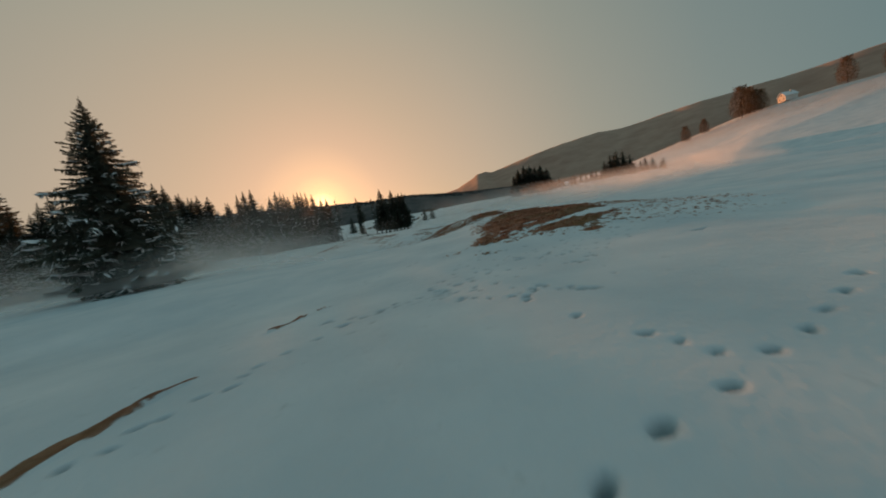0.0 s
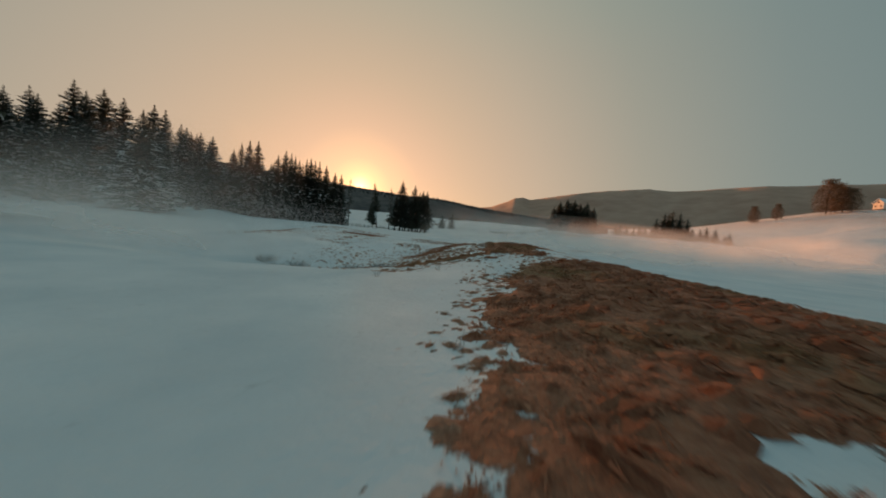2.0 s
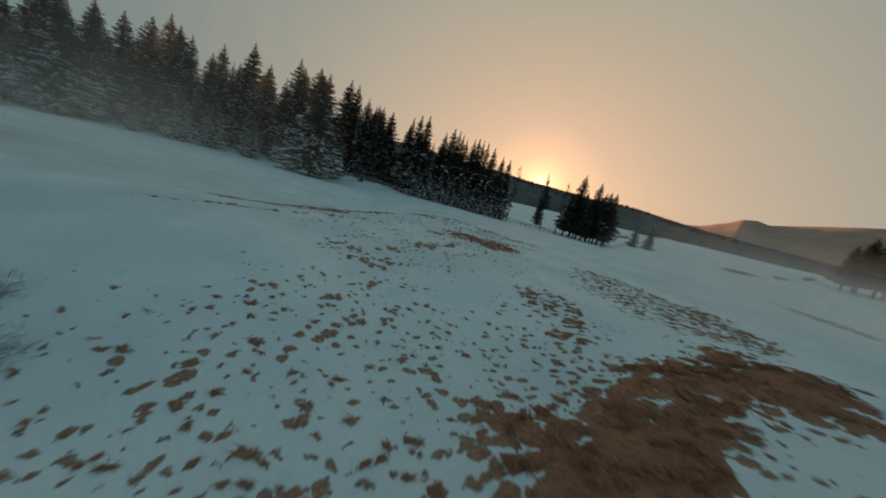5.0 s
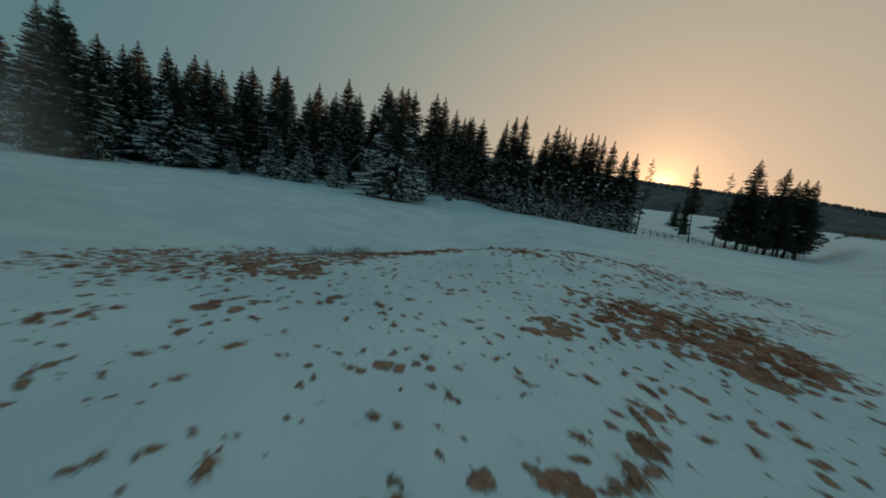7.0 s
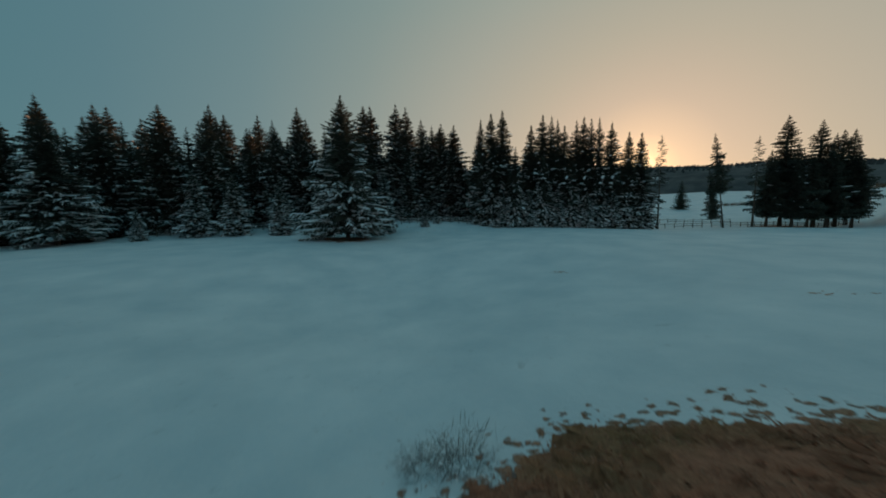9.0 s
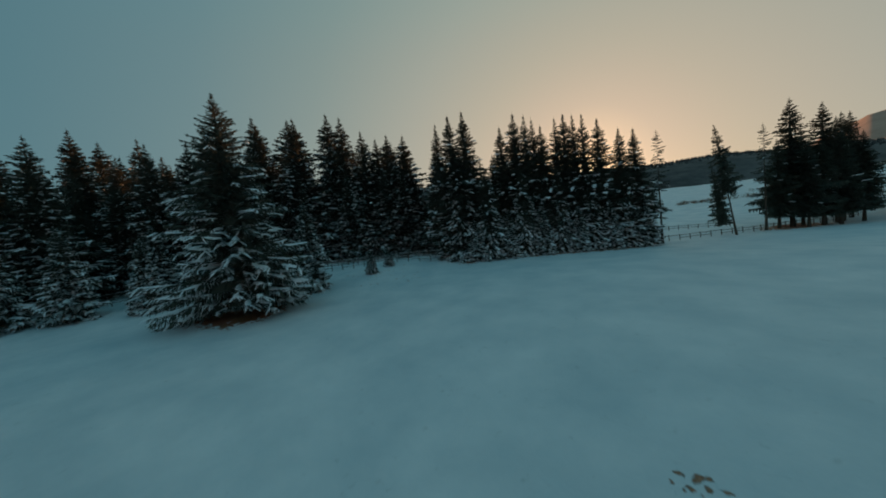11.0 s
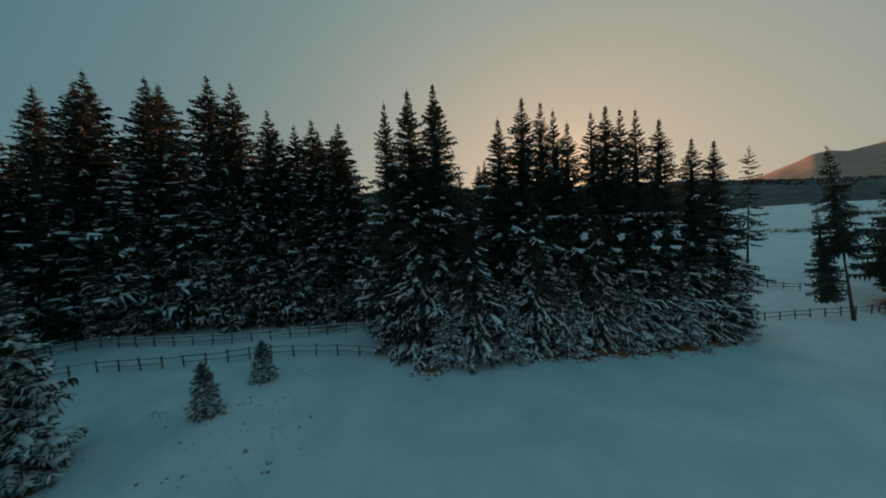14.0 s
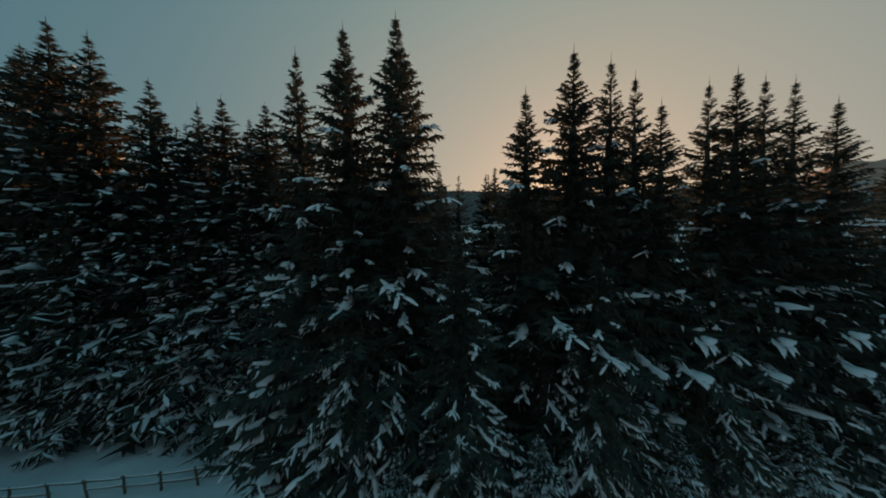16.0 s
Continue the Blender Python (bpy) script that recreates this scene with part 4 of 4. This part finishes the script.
for row in range(4):
    count = (38, 30, 24, 14)[row]
    for k in range(count):
        p, inward = along(EDGE, (k + rnd.uniform(0.1, 0.9)) / count)
        p = p + inward * (3.2 + row * 5.0 + rnd.uniform(-1.0, 1.4))
        h = (rnd.uniform(13, 20), rnd.triangular(19, 27, 22), rnd.triangular(20, 27, 23), rnd.triangular(20, 27, 24))[row]
        key = rnd.choice(("tall_a", "tall_b", "tall_c", "frosted")) if row == 0 else rnd.choice(("tall_a", "tall_b", "back")) if row == 1 else rnd.choice(("back", "back_b"))
        if key == "frosted":
            stand(key, p.x, p.y, rnd.uniform(0.8, 1.25), rnd.uniform(0, 360))
        else:
            stand(key, p.x, p.y, h / 24, rnd.uniform(0, 360), (rnd.uniform(-1.5, 1.5), rnd.uniform(-1.5, 1.5)), rnd.uniform(1.0, 1.35))


# ---- fences ----
def rail_mesh(a, b, r, rng, name="rail", mat=None, flat=1.0):
    """A rough round rail between two places."""
    a, b = Vector(a), Vector(b)
    d = (b - a).normalized()
    u = d.cross(Vector((0, 0, 1))).normalized()
    w = u.cross(d)
    verts, faces = [], []
    for k in range(4):
        c = a.lerp(b, k / 3) + w * (-0.03 * math.sin(math.pi * k / 3)) + u * rng.uniform(-0.01, 0.01)
        for j in range(6):
            t = j * math.pi / 3
            verts.append(c + u * (r * math.cos(t)) + w * (r * flat * math.sin(t)))
    for k in range(3):
        for j in range(6):
            p, q = k * 6 + j, k * 6 + (j + 1) % 6
            faces.append((p, q, q + 6, p + 6))
    faces += [tuple(range(5, -1, -1)), tuple(range(18, 24))]
    return mesh_from(name, verts, faces, mat or M_RAIL)


def post_mesh():
    bm = bmesh.new()
    bmesh.ops.create_cone(bm, cap_ends=True, segments=8, radius1=0.075, radius2=0.062, depth=1.6, matrix=Matrix.Translation((0, 0, 0.35)))
    bmesh.ops.bevel(bm, geom=[e for e in bm.edges if all(v.co.z > 1 for v in e.verts)], offset=0.015, segments=1, affect='EDGES')
    return from_bm("post", bm, M_RAIL)


POST = post_mesh()


def fence(line, gap, label, rails=(0.98, 0.5), seed=0, thick=0.045, snowed=False):
    rng = random.Random(seed)
    total = sum(math.dist(a, b) for a, b in zip(line, line[1:]))
    n = int(total / gap)
    x0, y0 = line[0]
    root = new("fence")
    root.matrix_basis = pose(x0, y0, float(land(x0, y0)))
    home = root.matrix_basis.inverted()
    tops = []
    for k in range(n + 1):
        p, _ = along(line, min(k / n, 0.9999))
        z = float(land(p.x, p.y))
        ob = part("post", POST, root)
        ob.matrix_basis = home @ pose(p.x, p.y, z, rng.uniform(-4, 4), rng.uniform(-4, 4), rng.uniform(0, 360)) @ Matrix.Diagonal((1, 1, rng.uniform(0.92, 1.06), 1))
        tops.append(Vector((p.x, p.y, z)))
    for a, b in zip(tops, tops[1:]):
        for h in rails:
            if h < 0.7 and rng.random() < 0.12:
                continue
            d = (b - a).normalized() * 0.12
            p = home @ (a - d + Vector((0, 0, h + rng.uniform(-0.05, 0.05))))
            q = home @ (b + d + Vector((0, 0, h + rng.uniform(-0.05, 0.05))))
            rail = part("rail", rail_mesh(p, q, thick * rng.uniform(0.85, 1.15), rng), root)
            if snowed and rng.random() < 0.92:
                up = Vector((0, 0, thick * 0.95))
                part("snow", rail_mesh(p.lerp(q, rng.uniform(0, 0.1)) + up, q.lerp(p, rng.uniform(0, 0.1)) + up, thick * 0.8, rng, "rail_snow", M_SNOW, 0.7), rail, "snow lying along the rail")
    return tagged(root, label, "fence", "pasture fences")


fence([(-104, 64), (-102, 80), (-99.5, 96), (-95.5, 102.8), (-90.5, 107.2), (-83.2, 114.1), (-77.5, 120.2)], 1.9, "weathered wooden post-and-rail fence in the snow", seed=1, thick=0.045, snowed=True)
fence([(-109, 66), (-107, 84), (-104.5, 99), (-102, 103.5), (-97.8, 106.8), (-92.3, 112.2), (-87, 118.3), (-81, 126), (-72, 138), (-62, 152)], 1.9, "weathered wooden fence along the forest edge", seed=2, snowed=True, thick=0.06)
fence([(-53, 154.5), (-50.5, 156.4), (-44.5, 162), (-40, 166), (-37.5, 171), (-33, 181), (-24, 196)], 1.9, "weathered wooden fence below the far snowfield", seed=3, snowed=True, thick=0.055)
fence([(-62, 172), (-55, 176), (-49, 178.5), (-44.5, 179.5)], 1.9, "short wooden fence at the lane's far side", seed=4, thick=0.055)


# ---- far trees and the house on the sunlit slope ----
FIELD = "trees across the snowfield"
for x, y, h in [(-9.6, 128.7, 5.2), (-7.2, 139.4, 6.0), (-72.8, 240, 13)]:
    tagged(stand("back", x, y, h / 24, rnd.uniform(0, 360), wide=1.4), "lone small spruce standing in the far snowfield", "tree", FIELD)
for x, y, h in [(40.5, 193, 14), (43, 191.5, 17), (46, 190, 18.5), (48.5, 186.5, 18), (51, 185.5, 16.5), (53.5, 183, 17), (56, 181, 14.5), (44, 197, 16), (49, 194, 17), (54, 189, 15)]:
    tagged(stand("stilted", x, y, h / 22, rnd.uniform(0, 360), wide=1.35), "dark broad spruce of a grove on bare trunks", "tree", FIELD)
for x, y, h in [(129, 268, 14), (133, 266, 18), (137, 264, 20), (141, 262, 19), (145, 260, 15), (138, 270, 18)]:
    tagged(stand("far", x, y, h / 24, rnd.uniform(0, 360), wide=1.9), "dark broad spruce in a grove across the snowfield", "tree", FIELD)
for k in range(22):
    az, far = radians(17.5 + 0.75 * k + rnd.uniform(-0.4, 0.4)), rnd.uniform(255, 290)
    tagged(stand("far", far * math.sin(az), far * math.cos(az), rnd.uniform(5, 9.5) / 24, rnd.uniform(0, 360), wide=2.2), "low dark spruce in a row across the snowfield", "tree", FIELD)


def hedgerow(x0, y0, x1, y1, tall, seed):
    """A low gappy row of leafless brush across the field."""
    rng = np.random.default_rng(seed)
    v, f = [], []
    for k in range(90):
        s = rng.random()
        cx, cy = x0 + (x1 - x0) * s + rng.normal(0, 0.5), y0 + (y1 - y0) * s + rng.normal(0, 0.5)
        if wave(cx, cy, 9, seed) < 0.42:
            continue
        cz, r = float(land(cx, cy)), tall * rng.uniform(0.5, 1.1)
        for q in range(26):
            a, up = rng.uniform(0, 6.283), rng.uniform(0.0, 1.0)
            p = np.array((cx + r * 0.7 * rng.normal(0, 0.5), cy + r * 0.7 * rng.normal(0, 0.5), cz + 0.5 * r * up))
            d = np.array((math.cos(a) * 0.6, math.sin(a) * 0.6, 0.9)) * r * 0.5
            side = np.cross(d, rng.normal(0, 1, 3))
            side = side / np.linalg.norm(side) * 0.07
            i = len(v)
            v.extend((p - side, p + side, p + d))
            f.append((i, i + 1, i + 2))
    return tagged(new("hedgerow", mesh_from("hedgerow", v, f, M_LARCH)), "low leafless brush in a gappy row across the snowfield", "hedge", "hedgerows", "stuff")


hedgerow(0, 116, 39, 210, 1.1, 81)
hedgerow(-70, 262, -10, 285, 2.4, 84)
hedgerow(-52, 300, 10, 330, 3.0, 87)


def larch_meshes(height, radius, seed):
    """A leafless crown of fine twigs on a forked trunk."""
    rng = np.random.default_rng(seed)
    tv, tf, cv, cf = [], [], [], []

    def limb(a, b, r0, r1):
        a, b = np.array(a, float), np.array(b, float)
        d = (b - a) / np.linalg.norm(b - a)
        u = np.cross(d, (0.3, 0.9, 0.2))
        u /= np.linalg.norm(u)
        w = np.cross(d, u)
        i = len(tv)
        for c, r in ((a, r0), ((a + b) / 2 + rng.normal(0, 0.1, 3), (r0 + r1) / 2), (b, r1)):
            for j in range(6):
                tv.append(c + r * (u * math.cos(j * 1.047) + w * math.sin(j * 1.047)))
        for k in range(2):
            for j in range(6):
                p, q = i + k * 6 + j, i + k * 6 + (j + 1) % 6
                tf.append((p, q, q + 6, p + 6))

    limb((0, 0, -0.4), (0, 0, height * 0.5), 0.28, 0.18)
    limb((0, 0, height * 0.5), (0.2, 0, height * 0.95), 0.18, 0.03)
    for k in range(16):
        z = height * rng.uniform(0.22, 0.75)
        a = rng.uniform(0, 6.28)
        L = radius * rng.uniform(0.6, 1.0)
        tip = np.array((math.cos(a) * L, math.sin(a) * L, z + height * rng.uniform(0.08, 0.22)))
        limb((0, 0, z), tip, 0.09, 0.02)
    for k in range(3600):
        z = rng.uniform(0.06, 1.0)
        r = radius * math.sqrt(rng.random()) * (1 - (2 * z - 0.75) ** 2 if z > 0.375 else 1 - 0.3 * (0.375 - z) / 0.375) ** 0.5 * rng.uniform(0.75, 1.1) if z < 0.87 else radius * 0.5 * rng.random()
        a = rng.uniform(0, 6.28)
        p = np.array((math.cos(a) * r, math.sin(a) * r, z * height))
        d = rng.normal(0, 1, 3) + (math.cos(a), math.sin(a), 0.8)
        d /= np.linalg.norm(d)
        side = np.cross(d, rng.normal(0, 1, 3))
        side /= np.linalg.norm(side)
        i = len(cv)
        cv.extend((p, p + d * 0.5 + side * 0.07, p + d * 1.1, p + d * 0.5 - side * 0.07))
        cf.append((i, i + 1, i + 2, i + 3))
    return [("trunk", mesh_from("larch_trunk", tv, tf, M_BARK, True)), ("crown", mesh_from("larch_crown", cv, cf, M_LARCH))]


MODELS["larch"] = tree_model("larch", "leafless brown larch on the sunlit slope", larch_meshes(16, 5, 21), "larches by the house")
for az, far, h in [(41.7, 440, 29), (42.4, 452, 25), (42.9, 446, 21), (43.5, 444, 19), (50.0, 470, 22), (53.0, 440, 20), (38.0, 430, 14), (36.0, 420, 15)]:
    stand("larch", far * math.sin(radians(az)), far * math.cos(radians(az)), h / 16, rnd.uniform(0, 360))


def box(bm, x0, y0, z0, x1, y1, z1):
    bmesh.ops.create_cube(bm, size=1, matrix=Matrix.Translation(((x0 + x1) / 2, (y0 + y1) / 2, (z0 + z1) / 2)) @ Matrix.Diagonal((x1 - x0, y1 - y0, z1 - z0, 1)))


def house():
    root = new("house")
    x, y = 455 * math.sin(radians(45.65)), 455 * math.cos(radians(45.65))
    root.matrix_basis = pose(x, y, float(land(x, y)) - 0.3, 0, 0, -96)
    verts = [(-4, -5, 0), (4, -5, 0), (4, 5, 0), (-4, 5, 0), (-4, -5, 5), (4, -5, 5), (4, 5, 5), (-4, 5, 5), (0, -5, 8.2), (0, 5, 8.2)]
    faces = [(0, 1, 5, 8, 4), (1, 2, 6, 5), (2, 3, 7, 9, 6), (3, 0, 4, 7), (3, 2, 1, 0), (4, 8, 9, 7), (5, 6, 9, 8)]
    part("wall", mesh_from("house_wall", verts, faces, M_PLASTER), root)
    for sx in (-1, 1):
        v = [(0, -5.7, 8.45), (0, 5.7, 8.45), (sx * 4.8, 5.7, 4.55), (sx * 4.8, -5.7, 4.55), (0, -5.7, 8.22), (0, 5.7, 8.22), (sx * 4.8, 5.7, 4.32), (sx * 4.8, -5.7, 4.32)]
        part("roof", mesh_from("house_roof", v, [(0, 1, 2, 3), (7, 6, 5, 4), (0, 3, 7, 4), (1, 5, 6, 2), (3, 2, 6, 7), (0, 4, 5, 1)], M_SNOW), root, "snow-covered roof slope")
    bm = bmesh.new()
    box(bm, 1.2, 1.0, 6.5, 2.0, 1.8, 9.2)
    part("chimney", from_bm("chimney", bm, M_PLASTER), root)
    for px, pz in ((-2, 1.4), (2, 1.4), (0, 4.6)):
        bm = bmesh.new()
        box(bm, px - 0.5, -5.06, pz, px + 0.5, -4.9, pz + 1.3)
        part("window", from_bm("window", bm, M_PANE), root, "small dark window")
    return tagged(root, "white gabled house with snow on its roof", "house")


house()

# ---- withered grass that stands up from the bare patches ----
def grass(name, label, count, x0, x1, y0, y1, least, tall, mat, seed, blades=7):
    rng = np.random.default_rng(seed)
    x, y = rng.uniform(x0, x1, count * 14), rng.uniform(y0, y1, count * 14)
    keep = bareness(x, y) > least
    x, y = x[keep][:count], y[keep][:count]
    z = land(x, y) + 0.03
    n = len(x) * blades
    bx, by, bz = (np.repeat(v, blades) for v in (x, y, z))
    bx, by = bx + rng.normal(0, 0.09, n), by + rng.normal(0, 0.09, n)
    a, h = rng.uniform(0, 6.283, n), tall * rng.uniform(0.45, 1.2, n)
    lean = rng.uniform(0.6, 2.2, n) * h
    w = rng.uniform(0.012, 0.03, n)
    ca, sa = np.cos(a), np.sin(a)
    v = np.stack([np.stack([bx - sa * w, by + ca * w, bz], 1), np.stack([bx + sa * w, by - ca * w, bz], 1),
                  np.stack([bx + ca * lean * 0.45 + sa * w, by + sa * lean * 0.45 - ca * w, bz + h * 0.75], 1),
                  np.stack([bx + ca * lean, by + sa * lean, bz + h * 0.85], 1)], 1).reshape(-1, 3)
    f = np.arange(n)[:, None] * 4 + np.arange(4)
    return tagged(new(name, mesh_from(name, v, f, mat)), label, "grass", kind="stuff")


grass("withered_grass", "withered brown grass lying over the melted patches", 9000, -34, 22, 12, 86, 0.78, 0.06, M_GRASS, 3, 5)


def tussocks(name, label, x0, x1, y0, y1, gap, low, high, size, seed, mat):
    """Low rounded cushions of withered grass with a fringe of blades, as thick on the ground as it is bare."""
    rng = np.random.default_rng(seed)
    gx, gy = np.meshgrid(np.arange(x0, x1, gap), np.arange(y0, y1, gap))
    x, y = (g.ravel() + rng.uniform(-0.48, 0.48, g.size) * gap for g in (gx, gy))
    b = bareness(x, y)
    keep = (b > low) & (b < high) & (rng.random(x.size) < np.clip((b - low) * 1.5 + 0.12, 0, 0.92))
    x, y, b = x[keep], y[keep], b[keep]
    n = len(x)
    r = size * (0.3 + 0.7 * np.clip(b, 0, 1)) * rng.triangular(0.45, 0.8, 1.6, n)
    h = r * rng.uniform(0.3, 0.6, n)
    z = land(x, y) + 0.14 * step(0.5, 1.0, b) * wave(x, y, 0.6, 21) - 0.02
    turn, longer = rng.uniform(0, 6.283, n), rng.uniform(1.0, 1.9, n)
    lx, ly = rng.normal(0, 0.25, n) * r, rng.normal(0, 0.25, n) * r
    sides = 5
    a = np.arange(sides) * 6.283 / sides
    ct, st = np.cos(turn)[:, None], np.sin(turn)[:, None]
    w = 0.95 * rng.uniform(0.6, 1.25, (n, sides)) * r[:, None]
    u, v = w * np.cos(a) * longer[:, None], w * np.sin(a)
    low_ring = np.stack([x[:, None] + u * ct - v * st, y[:, None] + u * st + v * ct, z[:, None] + 0 * u - 0.02], 2)
    top = np.stack([x + lx, y + ly, z + h * 0.8], 1)[:, None, :]
    blades = 20
    ba = rng.uniform(0, 6.283, (n, blades))
    bu, bv = np.cos(ba) * longer[:, None], np.sin(ba)
    dx, dy = bu * ct - bv * st, bu * st + bv * ct
    inner, outer = r[:, None] * rng.uniform(0.0, 0.6, (n, blades)), r[:, None] * rng.uniform(0.6, 1.15, (n, blades))
    bw = r[:, None] * rng.uniform(0.04, 0.11, (n, blades))
    px, py = x[:, None] + lx[:, None] * 0.6 + dx * inner, y[:, None] + ly[:, None] * 0.6 + dy * inner
    root = z[:, None] + h[:, None] * rng.uniform(0.55, 1.05, (n, blades)) * (1 - 0.5 * inner / r[:, None])
    tip = z[:, None] + h[:, None] * rng.uniform(-0.05, 0.75, (n, blades))
    fringe = np.stack([np.stack([px - bv * bw, py + bu * bw, root], 2), np.stack([px + bv * bw, py - bu * bw, root], 2),
                       np.stack([x[:, None] + dx * outer, y[:, None] + dy * outer, tip], 2)], 2).reshape(n, blades * 3, 3)
    each = np.concatenate([low_ring, top, fringe], 1)
    m = each.shape[1]
    faces = [(j, (j + 1) % sides, sides) for j in range(sides)]
    faces += [(sides + 1 + 3 * k, sides + 2 + 3 * k, sides + 3 + 3 * k) for k in range(blades)]
    f = (np.array(faces)[None] + np.arange(n)[:, None, None] * m).reshape(-1, 3)
    return tagged(new(name, mesh_from(name, each.reshape(-1, 3), f, mat)), label, "grass", kind="stuff")


tussocks("grass_tussocks", "lumpy cushions of withered grass in the melted patches", -34, 22, 12, 86, 0.42, 0.72, 9, 0.26, 11, M_TUSSOCK)
tussocks("grass_tufts", "brown grass tufts poking through thin snow", -36, 22, 14, 88, 0.38, 0.16, 0.72, 0.25, 12, M_TUFT)
tussocks("grass_tufts", "brown grass tufts poking through thin snow beside the saplings", -90, -69, 99, 118, 0.55, 0.12, 0.72, 0.16, 13, M_TUFT)


# ---- thin mist shells over the snowfield, placed to fit the view ----
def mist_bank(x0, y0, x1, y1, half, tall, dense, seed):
    """A long low thin shell standing in for mist and glare, most opaque near the ground and fading out to its crest and
    ends.
    """
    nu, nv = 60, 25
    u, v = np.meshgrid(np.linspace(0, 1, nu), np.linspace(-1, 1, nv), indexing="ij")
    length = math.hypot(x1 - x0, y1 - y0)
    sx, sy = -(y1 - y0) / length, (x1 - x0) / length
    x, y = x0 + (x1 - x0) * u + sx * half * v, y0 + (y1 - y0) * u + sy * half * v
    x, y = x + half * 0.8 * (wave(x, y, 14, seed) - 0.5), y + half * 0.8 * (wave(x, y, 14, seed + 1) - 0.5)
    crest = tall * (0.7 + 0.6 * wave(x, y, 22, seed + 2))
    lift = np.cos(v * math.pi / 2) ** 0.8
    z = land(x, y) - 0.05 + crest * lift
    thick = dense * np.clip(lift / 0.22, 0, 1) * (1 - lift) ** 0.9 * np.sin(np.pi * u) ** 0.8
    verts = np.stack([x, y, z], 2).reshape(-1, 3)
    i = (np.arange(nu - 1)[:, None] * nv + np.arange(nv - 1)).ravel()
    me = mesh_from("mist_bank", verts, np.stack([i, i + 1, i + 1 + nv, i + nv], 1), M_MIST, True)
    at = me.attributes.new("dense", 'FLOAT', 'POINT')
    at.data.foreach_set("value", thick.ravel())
    return tagged(new("mist_bank", me), "thin see-through shell standing in for low mist and glare", "mist", "mist banks", "stuff")


# placed to veil the camera's early views and drop out of its later ones
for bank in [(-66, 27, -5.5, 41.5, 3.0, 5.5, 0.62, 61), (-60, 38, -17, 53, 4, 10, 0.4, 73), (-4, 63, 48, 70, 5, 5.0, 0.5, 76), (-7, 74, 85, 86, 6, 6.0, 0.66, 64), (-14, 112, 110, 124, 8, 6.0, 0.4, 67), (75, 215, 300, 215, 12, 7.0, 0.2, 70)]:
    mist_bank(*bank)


# ---- frosted shrubs and dry stalks in the hollows ----
def shrub_meshes(radius, height, count, seed):
    """Thin upright twigs from one root, grey with frost, and bits of snow in them."""
    rng = np.random.default_rng(seed)
    v, f, sv, sf = [], [], [], []
    for k in range(count):
        a, r = rng.uniform(0, 6.283), 0.35 * radius * math.sqrt(rng.random())
        p = np.array((math.cos(a) * r, math.sin(a) * r, -0.05))
        out = np.array((math.cos(a), math.sin(a), 0)) * rng.uniform(0.1, 1.0) * radius + np.array((0, 0, height * rng.uniform(0.5, 1.1)))
        side = np.cross(out, rng.normal(0, 1, 3))
        side = side / np.linalg.norm(side)
        for part_of in range(3):
            b = p + out * (0.34 * part_of)
            d = out * 0.36 + rng.normal(0, 0.06, 3)
            w = 0.014 - 0.004 * part_of
            i = len(v)
            v.extend((b - side * w, b + side * w, b + d))
            f.append((i, i + 1, i + 2))
            if part_of and rng.random() < 0.8:
                t = b + d * rng.random()
                e = rng.normal(0, 0.16, 3) + (0, 0, 0.05)
                i = len(v)
                v.extend((t, t + e * 0.5 + side * 0.02, t + e))
                f.append((i, i + 1, i + 2))
            if rng.random() < 0.2:
                t, w = b + d * rng.uniform(0.2, 0.9), rng.uniform(0.015, 0.05)
                i = len(sv)
                sv.extend((t + (w, 0, 0), t + (0, w, 0.01), t + (-w, 0, 0), t + (0, -w, 0.01), t + (0, 0, w * 0.9)))
                sf.extend(((i, i + 1, i + 4), (i + 1, i + 2, i + 4), (i + 2, i + 3, i + 4), (i + 3, i, i + 4)))
    return [("crown", mesh_from("shrub_twigs", v, f, M_REED)), ("snow", mesh_from("shrub_snow", sv, sf, M_SNOW))]


MODELS["shrub"] = tree_model("shrub", "low leafless shrub grey with frost", shrub_meshes(0.8, 0.5, 150, 31), "frosted shrubs in the hollows")
MODELS["stalks"] = tree_model("dry_stalks", "bunch of dry stalks standing in the snow", shrub_meshes(0.25, 0.55, 14, 32), "dry stalks in the snow")
for key in ("shrub", "stalks"):
    MODELS[key]["category"] = "shrub"
for x, y, n, wide in SHRUBS:
    for k in range(n):
        stand("shrub", x + rnd.gauss(0, wide), y + rnd.gauss(0, wide), rnd.uniform(0.6, 1.15), rnd.uniform(0, 360))
for x, y in STALKS:
    stand("stalks", x, y, rnd.uniform(0.35, 0.7), rnd.uniform(0, 360))
